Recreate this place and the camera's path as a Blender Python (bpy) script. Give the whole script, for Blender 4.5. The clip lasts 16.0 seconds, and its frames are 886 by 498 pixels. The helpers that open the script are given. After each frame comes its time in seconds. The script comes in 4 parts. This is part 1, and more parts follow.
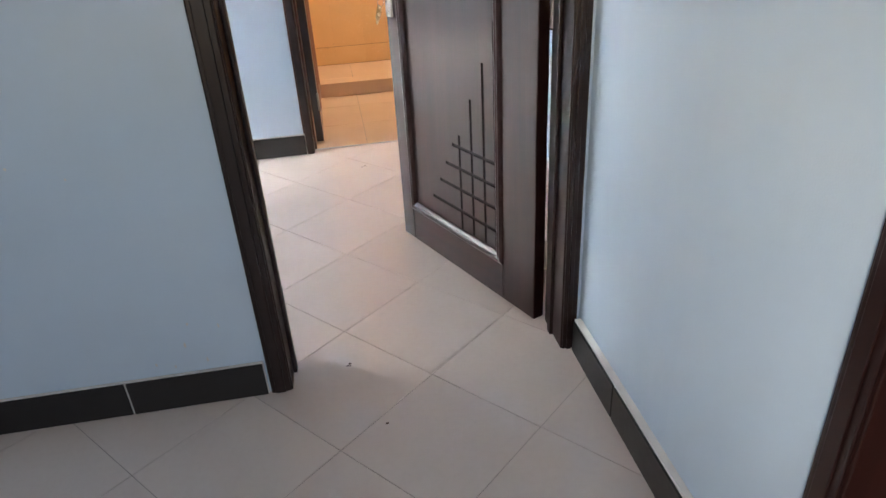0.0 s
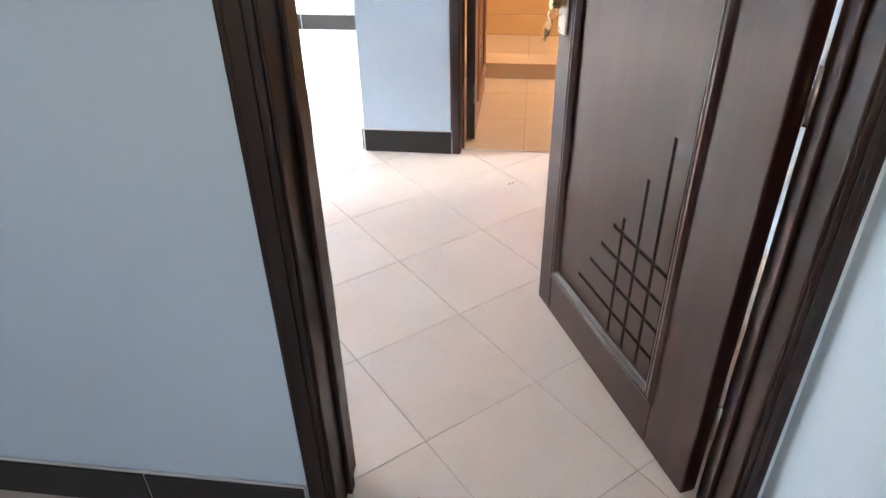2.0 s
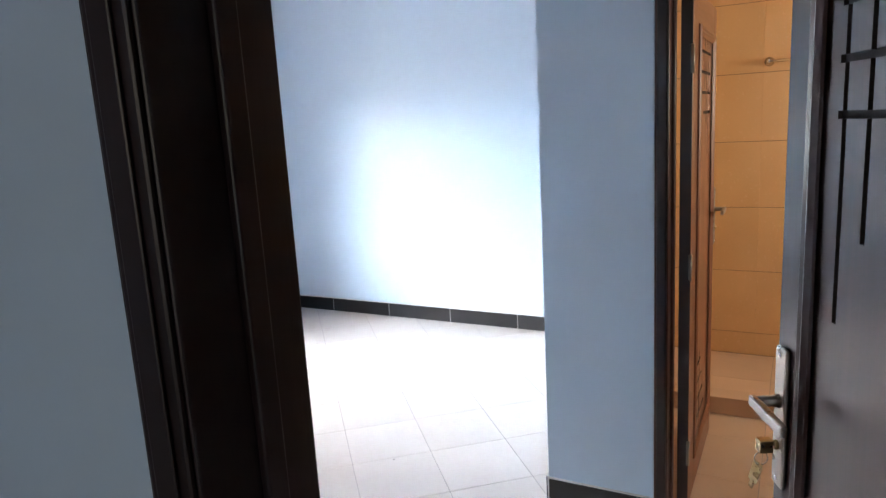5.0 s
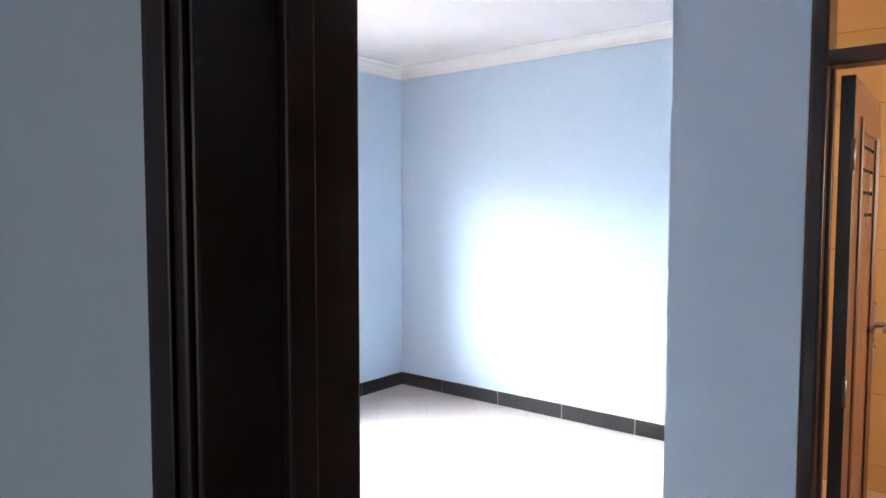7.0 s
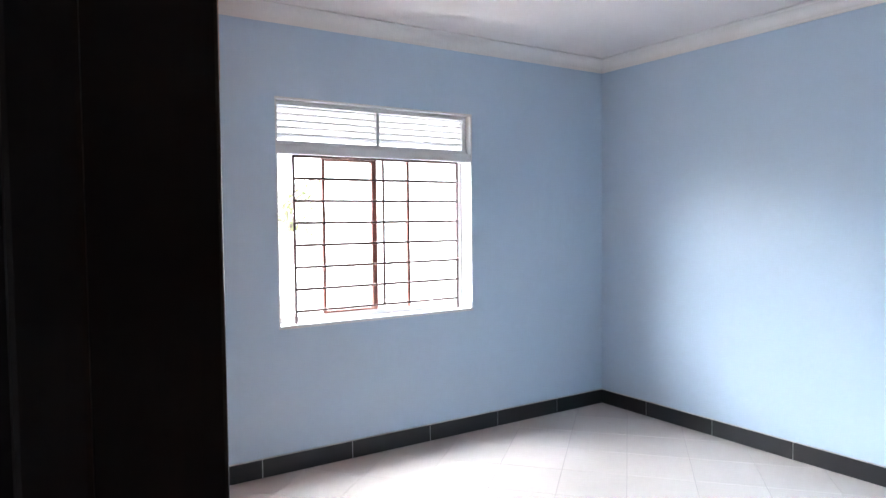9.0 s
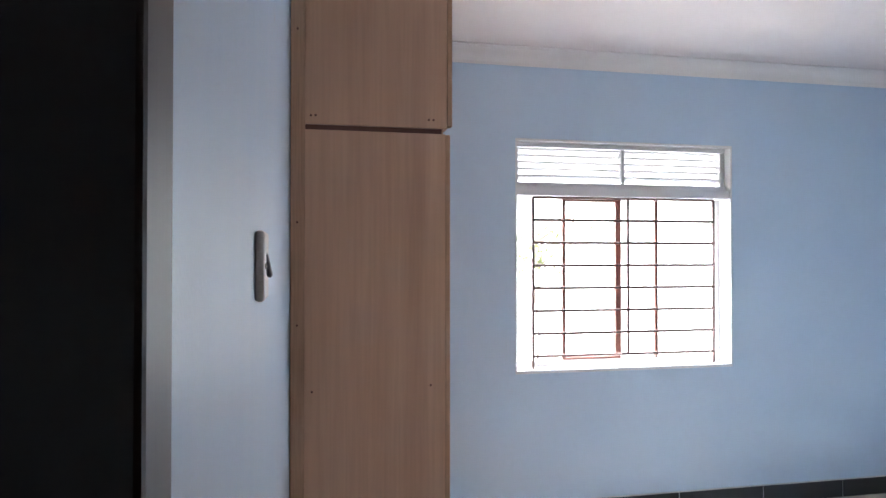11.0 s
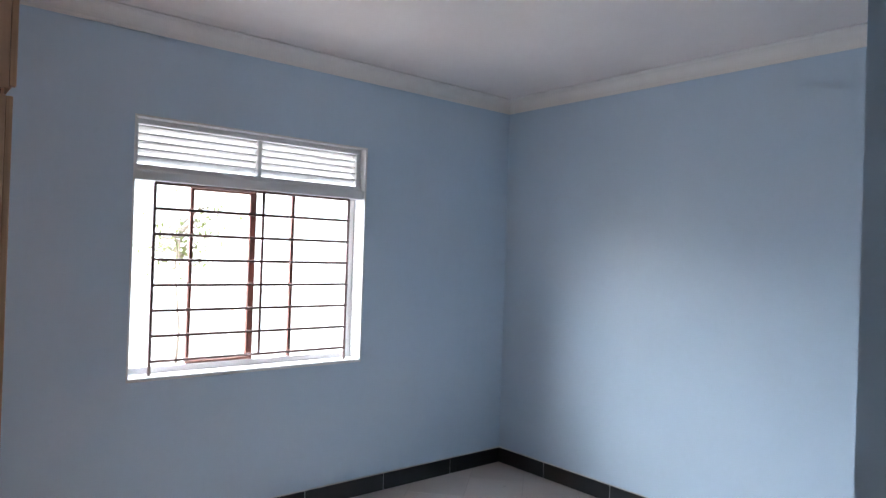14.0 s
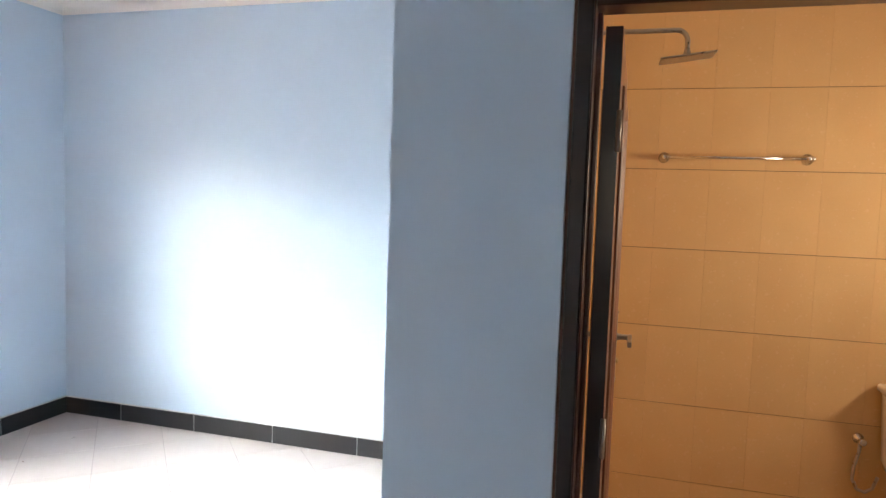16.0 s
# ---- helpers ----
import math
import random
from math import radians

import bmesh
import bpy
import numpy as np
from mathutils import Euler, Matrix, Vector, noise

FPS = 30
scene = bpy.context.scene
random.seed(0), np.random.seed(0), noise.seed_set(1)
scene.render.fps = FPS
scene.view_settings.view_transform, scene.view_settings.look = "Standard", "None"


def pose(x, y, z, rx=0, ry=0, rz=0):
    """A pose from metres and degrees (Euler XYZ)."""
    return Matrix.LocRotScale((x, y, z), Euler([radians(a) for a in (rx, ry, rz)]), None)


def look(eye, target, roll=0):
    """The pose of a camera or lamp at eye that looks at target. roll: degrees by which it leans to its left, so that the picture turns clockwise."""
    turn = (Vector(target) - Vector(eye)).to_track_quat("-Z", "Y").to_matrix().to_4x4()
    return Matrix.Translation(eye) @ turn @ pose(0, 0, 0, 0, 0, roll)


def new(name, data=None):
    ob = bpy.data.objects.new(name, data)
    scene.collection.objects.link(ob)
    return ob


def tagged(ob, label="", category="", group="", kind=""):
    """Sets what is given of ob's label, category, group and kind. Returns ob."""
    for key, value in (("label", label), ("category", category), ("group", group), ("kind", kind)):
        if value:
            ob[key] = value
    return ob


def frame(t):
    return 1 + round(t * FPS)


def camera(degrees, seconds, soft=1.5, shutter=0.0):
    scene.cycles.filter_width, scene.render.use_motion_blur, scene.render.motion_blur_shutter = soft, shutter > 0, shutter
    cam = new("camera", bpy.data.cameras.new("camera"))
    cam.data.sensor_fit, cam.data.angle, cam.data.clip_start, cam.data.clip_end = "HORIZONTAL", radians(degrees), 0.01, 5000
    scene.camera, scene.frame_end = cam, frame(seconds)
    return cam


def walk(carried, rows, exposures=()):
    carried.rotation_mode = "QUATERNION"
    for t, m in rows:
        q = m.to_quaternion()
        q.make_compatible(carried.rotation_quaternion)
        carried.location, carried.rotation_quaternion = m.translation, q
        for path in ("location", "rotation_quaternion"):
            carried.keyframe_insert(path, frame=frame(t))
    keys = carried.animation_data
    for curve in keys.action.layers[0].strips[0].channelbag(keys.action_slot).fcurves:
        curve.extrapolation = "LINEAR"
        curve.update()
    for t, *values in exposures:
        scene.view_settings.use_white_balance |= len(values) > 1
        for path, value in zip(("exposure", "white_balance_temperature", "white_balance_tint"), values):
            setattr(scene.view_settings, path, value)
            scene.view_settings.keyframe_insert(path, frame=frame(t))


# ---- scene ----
cam = camera(67.0, 16.0)

PATH = [
    (0, (0.245, -1.634, 1.321), (0.496, 0.099, 0.355), -3.4),
    (0.5, (0.271, -1.448, 1.327), (0.435, 0.319, 0.405), -1.3),
    (1, (0.311, -1.247, 1.313), (0.457, 0.515, 0.378), -1.7),
    (1.5, (0.297, -1.035, 1.408), (0.342, 0.664, 0.353), -0.4),
    (2, (0.381, -0.934, 1.389), (0.158, 0.728, 0.299), -1.1),
    (2.5, (0.453, -0.955, 1.411), (0.016, 0.762, 0.483), -3.5),
    (3, (0.461, -0.807, 1.439), (0.036, 0.952, 0.586), -3.3),
    (3.5, (0.455, -0.672, 1.47), (-0.039, 1.137, 0.776), -4.3),
    (4, (0.447, -0.498, 1.466), (-0.364, 1.221, 0.846), -3.4),
    (4.5, (0.474, -0.441, 1.55), (-0.382, 1.297, 1.056), -2.8),
    (5, (0.478, -0.393, 1.589), (-0.453, 1.337, 1.216), -3.3),
    (7.5, (0.405, -0.199, 1.584), (-0.862, 1.345, 1.473), 0.7),
    (8, (0.329, -0.098, 1.636), (-0.955, 1.423, 1.438), -0.1),
    (8.5, (0.314, -0.018, 1.614), (-1.186, 1.298, 1.49), 0.1),
    (9, (0.334, 0.071, 1.543), (-1.34, 1.163, 1.455), -0.6),
    (9.5, (0.311, 0.134, 1.568), (-1.465, 1.047, 1.467), 0.0),
    (10, (0.29, 0.15, 1.566), (-1.595, 0.814, 1.487), -0.5),
    (12.5, (0.146, 0.358, 1.618), (-1.828, 0.673, 1.688), 0.7),
    (13, (0.14, 0.391, 1.634), (-1.772, 0.946, 1.817), 0.9),
    (13.1, (0.121, 0.394, 1.648), (-1.783, 0.979, 1.827), 1.2),
    (13.5, (0.128, 0.426, 1.637), (-1.679, 1.269, 1.79), 1.2),
    (14, (0.126, 0.446, 1.615), (-1.406, 1.731, 1.628), 1.9),
    (14.5, (0.103, 0.463, 1.603), (-1.204, 1.974, 1.503), 1.5),
    (15, (0.131, 0.48, 1.599), (-0.923, 2.176, 1.48), 2.6),
    (15.5, (0.154, 0.48, 1.589), (-0.699, 2.283, 1.439), 2.6),
    (16, (0.188, 0.51, 1.585), (-0.365, 2.426, 1.433), 1.9),
]
# ---- levels ----
EXPOSURES = [(0.0, 1.25, 6500, 10), (1.0, 1.4, 6450, 10), (2.0, 1.55, 6600, 10), (2.5, 1.5, 6650, 10), (3.0, 1.2, 6400, 10), (3.5, 0.9, 6050, 10), (4.0, 0.6, 5950, 10), (4.5, 0.35, 5950, 10), (5.0, 0.3, 6100, 10), (7.5, 0.6, 6200, 10), (8.0, 0.3, 6250, 10), (8.5, 0.3, 6250, 10),
             (9.0, -0.4, 6050, 10), (10.0, -0.35, 6050, 10), (12.5, -0.3, 6200, 10), (13.0, -0.35, 6100, 10), (13.5, -1.05, 6100, 10), (14.5, -1.2, 6050, 10), (15.0, -0.3, 6300, 10), (15.5, -0.2, 6500, 10), (16.0, 0.25, 6600, 10)]
walk(cam, [(t, look(eye, target, roll)) for t, eye, target, roll in PATH], EXPOSURES)
SUN_POWER, ROOM_POWER, SKY_POWER, HALL_POWER, BATH_POWER, GLOW_POWER = 0.8, 2750.0, 1850.0, 6.8, 38.0, 9.0
DOOR_OPEN, BATH_OPEN = 66.0, 0.2

# ---- sky, sun and window light ----
world = bpy.data.worlds.new("sky")
scene.world = world
world.use_nodes = True
wn = world.node_tree.nodes
sky = wn.new("ShaderNodeTexSky")
sky.sky_type = "NISHITA"
sky.sun_disc = False
sky.sun_elevation = radians(14)
sky.sun_rotation = radians(216)
world.node_tree.links.new(sky.outputs[0], wn["Background"].inputs[0])
wn["Background"].inputs[1].default_value = 0.10

sun_data = bpy.data.lights.new("sun", "SUN")
sun_data.energy, sun_data.angle, sun_data.color = SUN_POWER, radians(14), (1.0, 0.97, 0.93)
sun = new("sun", sun_data)
sun.matrix_world = look((-6, -4, 4), (-6 + 1.45, -4 + 1.90, 4 - 0.60))


def window_light(name, m, w, h, power, colour):
    d = bpy.data.lights.new(name, "AREA")
    d.shape, d.size, d.size_y, d.energy, d.color = "RECTANGLE", w, h, power, colour
    ob = new(name, d)
    ob.matrix_world = m
    return ob


# daylight that comes in through the openings: bright sky up and to one side of each window
window_light("bedroom_window_daylight", look((-6.75, -0.30, 3.10), (-3.6, 2.165, 1.55)), 4.9, 1.9, ROOM_POWER, (0.93, 0.97, 1.0))
window_light("bedroom_sky_daylight", look((-4.9, 2.2, 4.1), (-3.5, 2.165, 1.6)), 3.0, 1.8, SKY_POWER, (0.93, 0.97, 1.0))
window_light("hall_window_daylight", look((-0.40, -3.60, 1.70), (-0.45, -1.0, 1.35)), 1.5, 1.3, HALL_POWER, (1.0, 0.91, 0.87))
window_light("bathroom_window_daylight", look((2.40, 3.2, 1.70), (0.6, 3.5, 1.25)), 0.6, 0.5, BATH_POWER, (1.0, 0.86, 0.66))


# ---- materials ----
def material(name, colour, rough=0.5, metal=0.0, coat=0.0):
    m = bpy.data.materials.new(name)
    m.use_nodes = True
    b = m.node_tree.nodes["Principled BSDF"]
    b.inputs["Base Color"].default_value = (*colour, 1)
    b.inputs["Roughness"].default_value = rough
    b.inputs["Metallic"].default_value = metal
    b.inputs["Coat Weight"].default_value = coat
    b.inputs["Coat Roughness"].default_value = 0.12
    return m


def node(m, kind, **values):
    n = m.node_tree.nodes.new(kind)
    for key, value in values.items():
        n.inputs[key.replace("_", " ")].default_value = value
    return n


def link(m, a, b):
    m.node_tree.links.new(a, b)


def ramp(m, source, stops):
    r = m.node_tree.nodes.new("ShaderNodeValToRGB")
    e = r.color_ramp.elements
    while len(e) < len(stops):
        e.new(0.5)
    for el, (p, c) in zip(e, stops):
        el.position, el.color = p, (*c, 1)
    link(m, source, r.inputs[0])
    return r.outputs[0]


def coords(m, scale=(1, 1, 1), which="Object"):
    c = m.node_tree.nodes.new("ShaderNodeTexCoord")
    p = m.node_tree.nodes.new("ShaderNodeMapping")
    p.inputs["Scale"].default_value = scale
    link(m, c.outputs[which], p.inputs[0])
    return p.outputs[0]


def mixed(m, a, b, factor, mode="MIX"):
    x = m.node_tree.nodes.new("ShaderNodeMix")
    x.data_type, x.blend_type = "RGBA", mode
    for source, k in ((factor, 0), (a, 6), (b, 7)):
        if isinstance(source, (int, float)):
            x.inputs[k].default_value = source
        elif isinstance(source, tuple):
            x.inputs[k].default_value = (*source, 1)
        else:
            link(m, source, x.inputs[k])
    return x.outputs[2]


def bumped(m, source, strength, distance):
    b = m.node_tree.nodes.new("ShaderNodeBump")
    b.inputs["Strength"].default_value, b.inputs["Distance"].default_value = strength, distance
    link(m, source, b.inputs["Height"])
    link(m, b.outputs[0], m.node_tree.nodes["Principled BSDF"].inputs["Normal"])


def painted(name, colour, rough, blotch=0.06, grain=0.12, strokes=0.0):
    """Rolled paint on plaster: broad faint blotches, scuffs and an orange-peel relief."""
    m = material(name, colour, rough)
    b = m.node_tree.nodes["Principled BSDF"]
    at = coords(m)
    broad = node(m, "ShaderNodeTexNoise", Scale=1.7, Detail=4.0, Roughness=0.6)
    fine = node(m, "ShaderNodeTexNoise", Scale=260.0, Detail=2.0)
    mid = node(m, "ShaderNodeTexNoise", Scale=14.0, Detail=5.0, Roughness=0.65)
    for n in (broad, fine, mid):
        link(m, at, n.inputs["Vector"])
    low = tuple(c * (1 - blotch) for c in colour)
    high = tuple(min(1, c * (1 + blotch * 0.6)) for c in colour)
    base = ramp(m, broad.outputs[0], [(0.3, low), (0.7, high)])
    specks = ramp(m, mid.outputs[0], [(0.66, (1, 1, 1)), (0.74, (0.93, 0.92, 0.9))])
    link(m, base if strokes else mixed(m, base, specks, 0.5, "MULTIPLY"), b.inputs["Base Color"])
    r = ramp(m, (broad if strokes else mid).outputs[0], [(0.3, (rough * 0.85,) * 3), (0.75, (min(1, rough * 1.2),) * 3)])
    link(m, r, b.inputs["Roughness"])
    height = mixed(m, fine.outputs[0], mid.outputs[0], 0.35)
    if strokes:
        stroke = node(m, "ShaderNodeTexNoise", Scale=1.0, Detail=1.0, Roughness=0.4)
        link(m, coords(m, (11, 11, 4.0)), stroke.inputs["Vector"])
        roll = m.node_tree.nodes.new("ShaderNodeBump")
        roll.inputs["Strength"].default_value, roll.inputs["Distance"].default_value = strokes, 0.006
        link(m, stroke.outputs[0], roll.inputs["Height"])
    bumped(m, height, grain, 0.004)
    if strokes:
        link(m, roll.outputs[0], b.inputs["Normal"].links[0].from_node.inputs["Normal"])
    return m


def wooden(name, dark, light, rough, axis=2, coat=0.2, fineness=1.0, pore=0.6, chips=False):
    """Varnished wood with long grain along one axis."""
    m = material(name, light, rough, coat=coat)
    b = m.node_tree.nodes["Principled BSDF"]
    s = [9 * fineness, 9 * fineness, 9 * fineness]
    s[axis] = 0.55 * fineness
    at = coords(m, tuple(s))
    broad = node(m, "ShaderNodeTexNoise", Scale=1.6, Detail=6.0, Roughness=0.62, Distortion=0.5)
    link(m, at, broad.inputs["Vector"])
    s2 = [90 * fineness, 90 * fineness, 90 * fineness]
    s2[axis] = 2.5 * fineness
    at2 = coords(m, tuple(s2))
    fine = node(m, "ShaderNodeTexNoise", Scale=2.0, Detail=3.0)
    link(m, at2, fine.inputs["Vector"])
    base = ramp(m, broad.outputs[0], [(0.28, dark), (0.72, light)])
    pores = ramp(m, fine.outputs[0], [(0.35, (0.72, 0.7, 0.68)), (0.6, (1, 1, 1))])
    link(m, mixed(m, base, pores, pore, "MULTIPLY"), b.inputs["Base Color"])
    r = ramp(m, broad.outputs[0], [(0.3, (rough * 1.05,) * 3), (0.7, (rough * 0.96,) * 3)])
    link(m, r, b.inputs["Roughness"])
    bumped(m, fine.outputs[0], 0.06, 0.001)
    if chips:
        spot = node(m, "ShaderNodeTexNoise", Scale=16.0, Detail=6.0, Roughness=0.7)
        link(m, coords(m, (1, 1, 0.6)), spot.inputs["Vector"])
        mask = ramp(m, spot.outputs[0], [(0.74, (0, 0, 0)), (0.76, (1, 1, 1))])
        link(m, mixed(m, b.inputs["Base Color"].links[0].from_socket, (0.22, 0.12, 0.08), mask), b.inputs["Base Color"])
    return m


def ceramic(name, colour, vein, rough, spread=0.05, scale=2.5, bump=0.008):
    """Glazed tile, each piece a little different."""
    m = material(name, colour, rough)
    b = m.node_tree.nodes["Principled BSDF"]
    info = m.node_tree.nodes.new("ShaderNodeObjectInfo")
    at = m.node_tree.nodes.new("ShaderNodeTexCoord")
    shift = m.node_tree.nodes.new("ShaderNodeVectorMath")
    shift.operation = "ADD"
    link(m, at.outputs["Object"], shift.inputs[0])
    k = m.node_tree.nodes.new("ShaderNodeVectorMath")
    k.operation = "SCALE"
    k.inputs["Scale"].default_value = 40.0
    comb = m.node_tree.nodes.new("ShaderNodeCombineXYZ")
    link(m, info.outputs["Random"], comb.inputs[0])
    link(m, info.outputs["Random"], comb.inputs[1])
    link(m, comb.outputs[0], k.inputs[0])
    link(m, k.outputs[0], shift.inputs[1])
    cloud = node(m, "ShaderNodeTexNoise", Scale=scale, Detail=3.0, Roughness=0.5)
    fine = node(m, "ShaderNodeTexNoise", Scale=55.0, Detail=3.0)
    link(m, shift.outputs[0], cloud.inputs["Vector"])
    link(m, shift.outputs[0], fine.inputs["Vector"])
    base = ramp(m, cloud.outputs[0], [(0.3, vein), (0.68, colour)])
    tone = ramp(m, info.outputs["Random"], [(0.0, (1 - spread,) * 3), (1.0, (1, 1, 1))])
    specks = ramp(m, fine.outputs[0], [(0.3, (0.93, 0.92, 0.91)), (0.55, (1, 1, 1))])
    c = mixed(m, mixed(m, base, tone, 1.0, "MULTIPLY"), specks, 0.3, "MULTIPLY")
    link(m, c, b.inputs["Base Color"])
    r = ramp(m, fine.outputs[0], [(0.3, (rough * 1.12,) * 3), (0.7, (rough * 0.95,) * 3)])
    link(m, r, b.inputs["Roughness"])
    bumped(m, fine.outputs[0], bump, 0.0006)
    return m


def worn_metal(name, colour, rough):
    m = material(name, colour, rough, 1.0)
    at = coords(m)
    n = node(m, "ShaderNodeTexNoise", Scale=35.0, Detail=5.0)
    link(m, at, n.inputs["Vector"])
    b = m.node_tree.nodes["Principled BSDF"]
    link(m, ramp(m, n.outputs[0], [(0.3, (rough * 0.7,) * 3), (0.7, (min(1, rough * 1.5),) * 3)]), b.inputs["Roughness"])
    link(m, ramp(m, n.outputs[0], [(0.3, tuple(c * 0.82 for c in colour)), (0.6, colour)]), b.inputs["Base Color"])
    return m


BLUE = painted("blue_wall_paint", (0.565, 0.69, 0.82), 0.37, 0.03, 0.12, 0.6)
BLUE.node_tree.nodes["Principled BSDF"].inputs["Specular IOR Level"].default_value = 0.5
CEIL = painted("ceiling_white", (0.86, 0.81, 0.80), 0.7, 0.03, 0.06)
CORN = painted("cornice_cream", (0.90, 0.87, 0.85), 0.6, 0.04, 0.06)
WHITE = painted("white_paint", (0.82, 0.82, 0.82), 0.4, 0.04, 0.08)
PLASTER = painted("outer_plaster", (0.6, 0.57, 0.52), 0.8)
GROUT = painted("grout", (0.40, 0.34, 0.30), 0.9, 0.15, 0.3)
FILLER = painted("skirting_filler", (0.72, 0.71, 0.70), 0.85, 0.2, 0.5)
DARKWOOD = wooden("mahogany_stain", (0.010, 0.0036, 0.0031), (0.036, 0.0102, 0.0078), 0.33, coat=0.3)
JAMBWOOD = wooden("chipped_mahogany_stain", (0.007, 0.0027, 0.0024), (0.022, 0.0064, 0.005), 0.42, coat=0.05, chips=True)
DARKWOOD_X = wooden("mahogany_stain_cross", (0.012, 0.0042, 0.0036), (0.044, 0.012, 0.009), 0.33, axis=0)
BATHWOOD = wooden("brown_stain", (0.19, 0.075, 0.042), (0.33, 0.135, 0.072), 0.35)
BATHWOOD_X = wooden("brown_stain_cross", (0.19, 0.075, 0.042), (0.33, 0.135, 0.072), 0.35, axis=0)
FRAMEWOOD = wooden("red_brown_stain", (0.045, 0.014, 0.008), (0.11, 0.034, 0.018), 0.33)
FRAMEWOOD_X = wooden("red_brown_stain_cross", (0.045, 0.014, 0.008), (0.11, 0.034, 0.018), 0.33, axis=0)
DARKGROUT = painted("dark_grout", (0.13, 0.065, 0.03), 0.9, 0.2, 0.3)
# near-black, matt: the shade inside the door slots is put into the colour
GROOVE = wooden("groove_shade", (0.006, 0.003, 0.003), (0.012, 0.006, 0.005), 0.85, coat=0.0)
MAPLE = wooden("laminate_board", (0.52, 0.285, 0.180), (0.64, 0.375, 0.245), 0.42, coat=0.05, fineness=0.5, pore=0.25)
MAPLE_EDGE = wooden("laminate_edge", (0.44, 0.245, 0.145), (0.54, 0.315, 0.19), 0.45, coat=0.05)
GAPDARK = material("shadow_gap_board", (0.12, 0.045, 0.03), 0.7)
FLOORTILE = ceramic("beige_floor_tile", (0.74, 0.655, 0.60), (0.70, 0.61, 0.555), 0.24, 0.05)
BATHTILE = ceramic("tan_wall_tile", (0.78, 0.50, 0.24), (0.73, 0.45, 0.21), 0.25, 0.06)
BATHFLOOR = ceramic("tan_floor_tile", (0.76, 0.56, 0.39), (0.70, 0.50, 0.34), 0.35, 0.05)
BLACKTILE = ceramic("black_skirting_tile", (0.018, 0.017, 0.018), (0.014, 0.014, 0.015), 0.30, 0.15, 3.0, 0.03)
CHROME = worn_metal("chrome", (0.75, 0.74, 0.72), 0.18)
NICKEL = worn_metal("worn_nickel", (0.46, 0.42, 0.37), 0.34)
BRASS = worn_metal("brass_key", (0.62, 0.46, 0.24), 0.3)
PORCELAIN = material("porcelain", (0.84, 0.82, 0.78), 0.12, coat=0.4)
PLASTIC = painted("ivory_plastic", (0.70, 0.62, 0.56), 0.4, 0.05, 0.03)
PLASTICDARK = material("grey_plastic", (0.16, 0.16, 0.18), 0.5)
OPAL = material("opal_cover", (0.72, 0.72, 0.72), 0.35)
REDMETAL = painted("red_oxide_metal", (0.17, 0.055, 0.035), 0.55, 0.15)
BARMETAL = painted("bar_paint", (0.16, 0.09, 0.08), 0.5, 0.1)
WHITEMETAL = painted("white_enamel_metal", (0.78, 0.76, 0.76), 0.35, 0.05, 0.04)
SLATPAINT = painted("dusty_slat_enamel", (0.80, 0.78, 0.77), 0.45, 0.1, 0.04)
GRIT = painted("dark_grit", (0.12, 0.08, 0.06), 0.9, 0.3, 0.6)
SOIL = painted("bare_soil", (0.55, 0.45, 0.38), 0.95, 0.3, 0.6)
LEAF = painted("leaf", (0.11, 0.13, 0.05), 0.6, 0.3)
leaf_nodes = LEAF.node_tree
leaf_thin = leaf_nodes.nodes.new("ShaderNodeBsdfTranslucent")
leaf_thin.inputs[0].default_value = (0.42, 0.46, 0.20, 1)
leaf_mix = leaf_nodes.nodes.new("ShaderNodeMixShader")
leaf_mix.inputs[0].default_value = 0.6
leaf_nodes.links.new(leaf_nodes.nodes["Principled BSDF"].outputs[0], leaf_mix.inputs[1])
leaf_nodes.links.new(leaf_thin.outputs[0], leaf_mix.inputs[2])
leaf_nodes.links.new(leaf_mix.outputs[0], leaf_nodes.nodes["Material Output"].inputs[0])
BARK = painted("pale_bark", (0.40, 0.34, 0.28), 0.9, 0.3, 0.6)
HOSE = worn_metal("steel_hose", (0.55, 0.50, 0.45), 0.35)

GLASS = material("clear_glass", (1, 1, 1), 0.02)
gb = GLASS.node_tree.nodes["Principled BSDF"]
gb.inputs["Transmission Weight"].default_value = 1.0
gb.inputs["IOR"].default_value = 1.1

GLOW = bpy.data.materials.new("bright_sky_haze")
GLOW.use_nodes = True
GLOW.node_tree.nodes.clear()
ge = GLOW.node_tree.nodes.new("ShaderNodeEmission")
ge.inputs[0].default_value, ge.inputs[1].default_value = (0.96, 1.0, 0.99, 1), GLOW_POWER
go = GLOW.node_tree.nodes.new("ShaderNodeOutputMaterial")
GLOW.node_tree.links.new(ge.outputs[0], go.inputs[0])


# ---- mesh helpers ----
def add_box(bm, lo, hi, bevel=0.0, segments=2):
    """An axis-aligned block, with rounded edges where bevel is given."""
    x0, y0, z0 = lo
    x1, y1, z1 = hi
    v = [bm.verts.new(p) for p in ((x0, y0, z0), (x1, y0, z0), (x1, y1, z0), (x0, y1, z0), (x0, y0, z1), (x1, y0, z1), (x1, y1, z1), (x0, y1, z1))]
    faces = [bm.faces.new([v[i] for i in f]) for f in ((3, 2, 1, 0), (4, 5, 6, 7), (0, 1, 5, 4), (1, 2, 6, 5), (2, 3, 7, 6), (3, 0, 4, 7))]
    if bevel:
        edges = list({e for f in faces for e in f.edges})
        bmesh.ops.bevel(bm, geom=edges, offset=bevel, segments=segments, profile=0.5, affect="EDGES")
    return bm


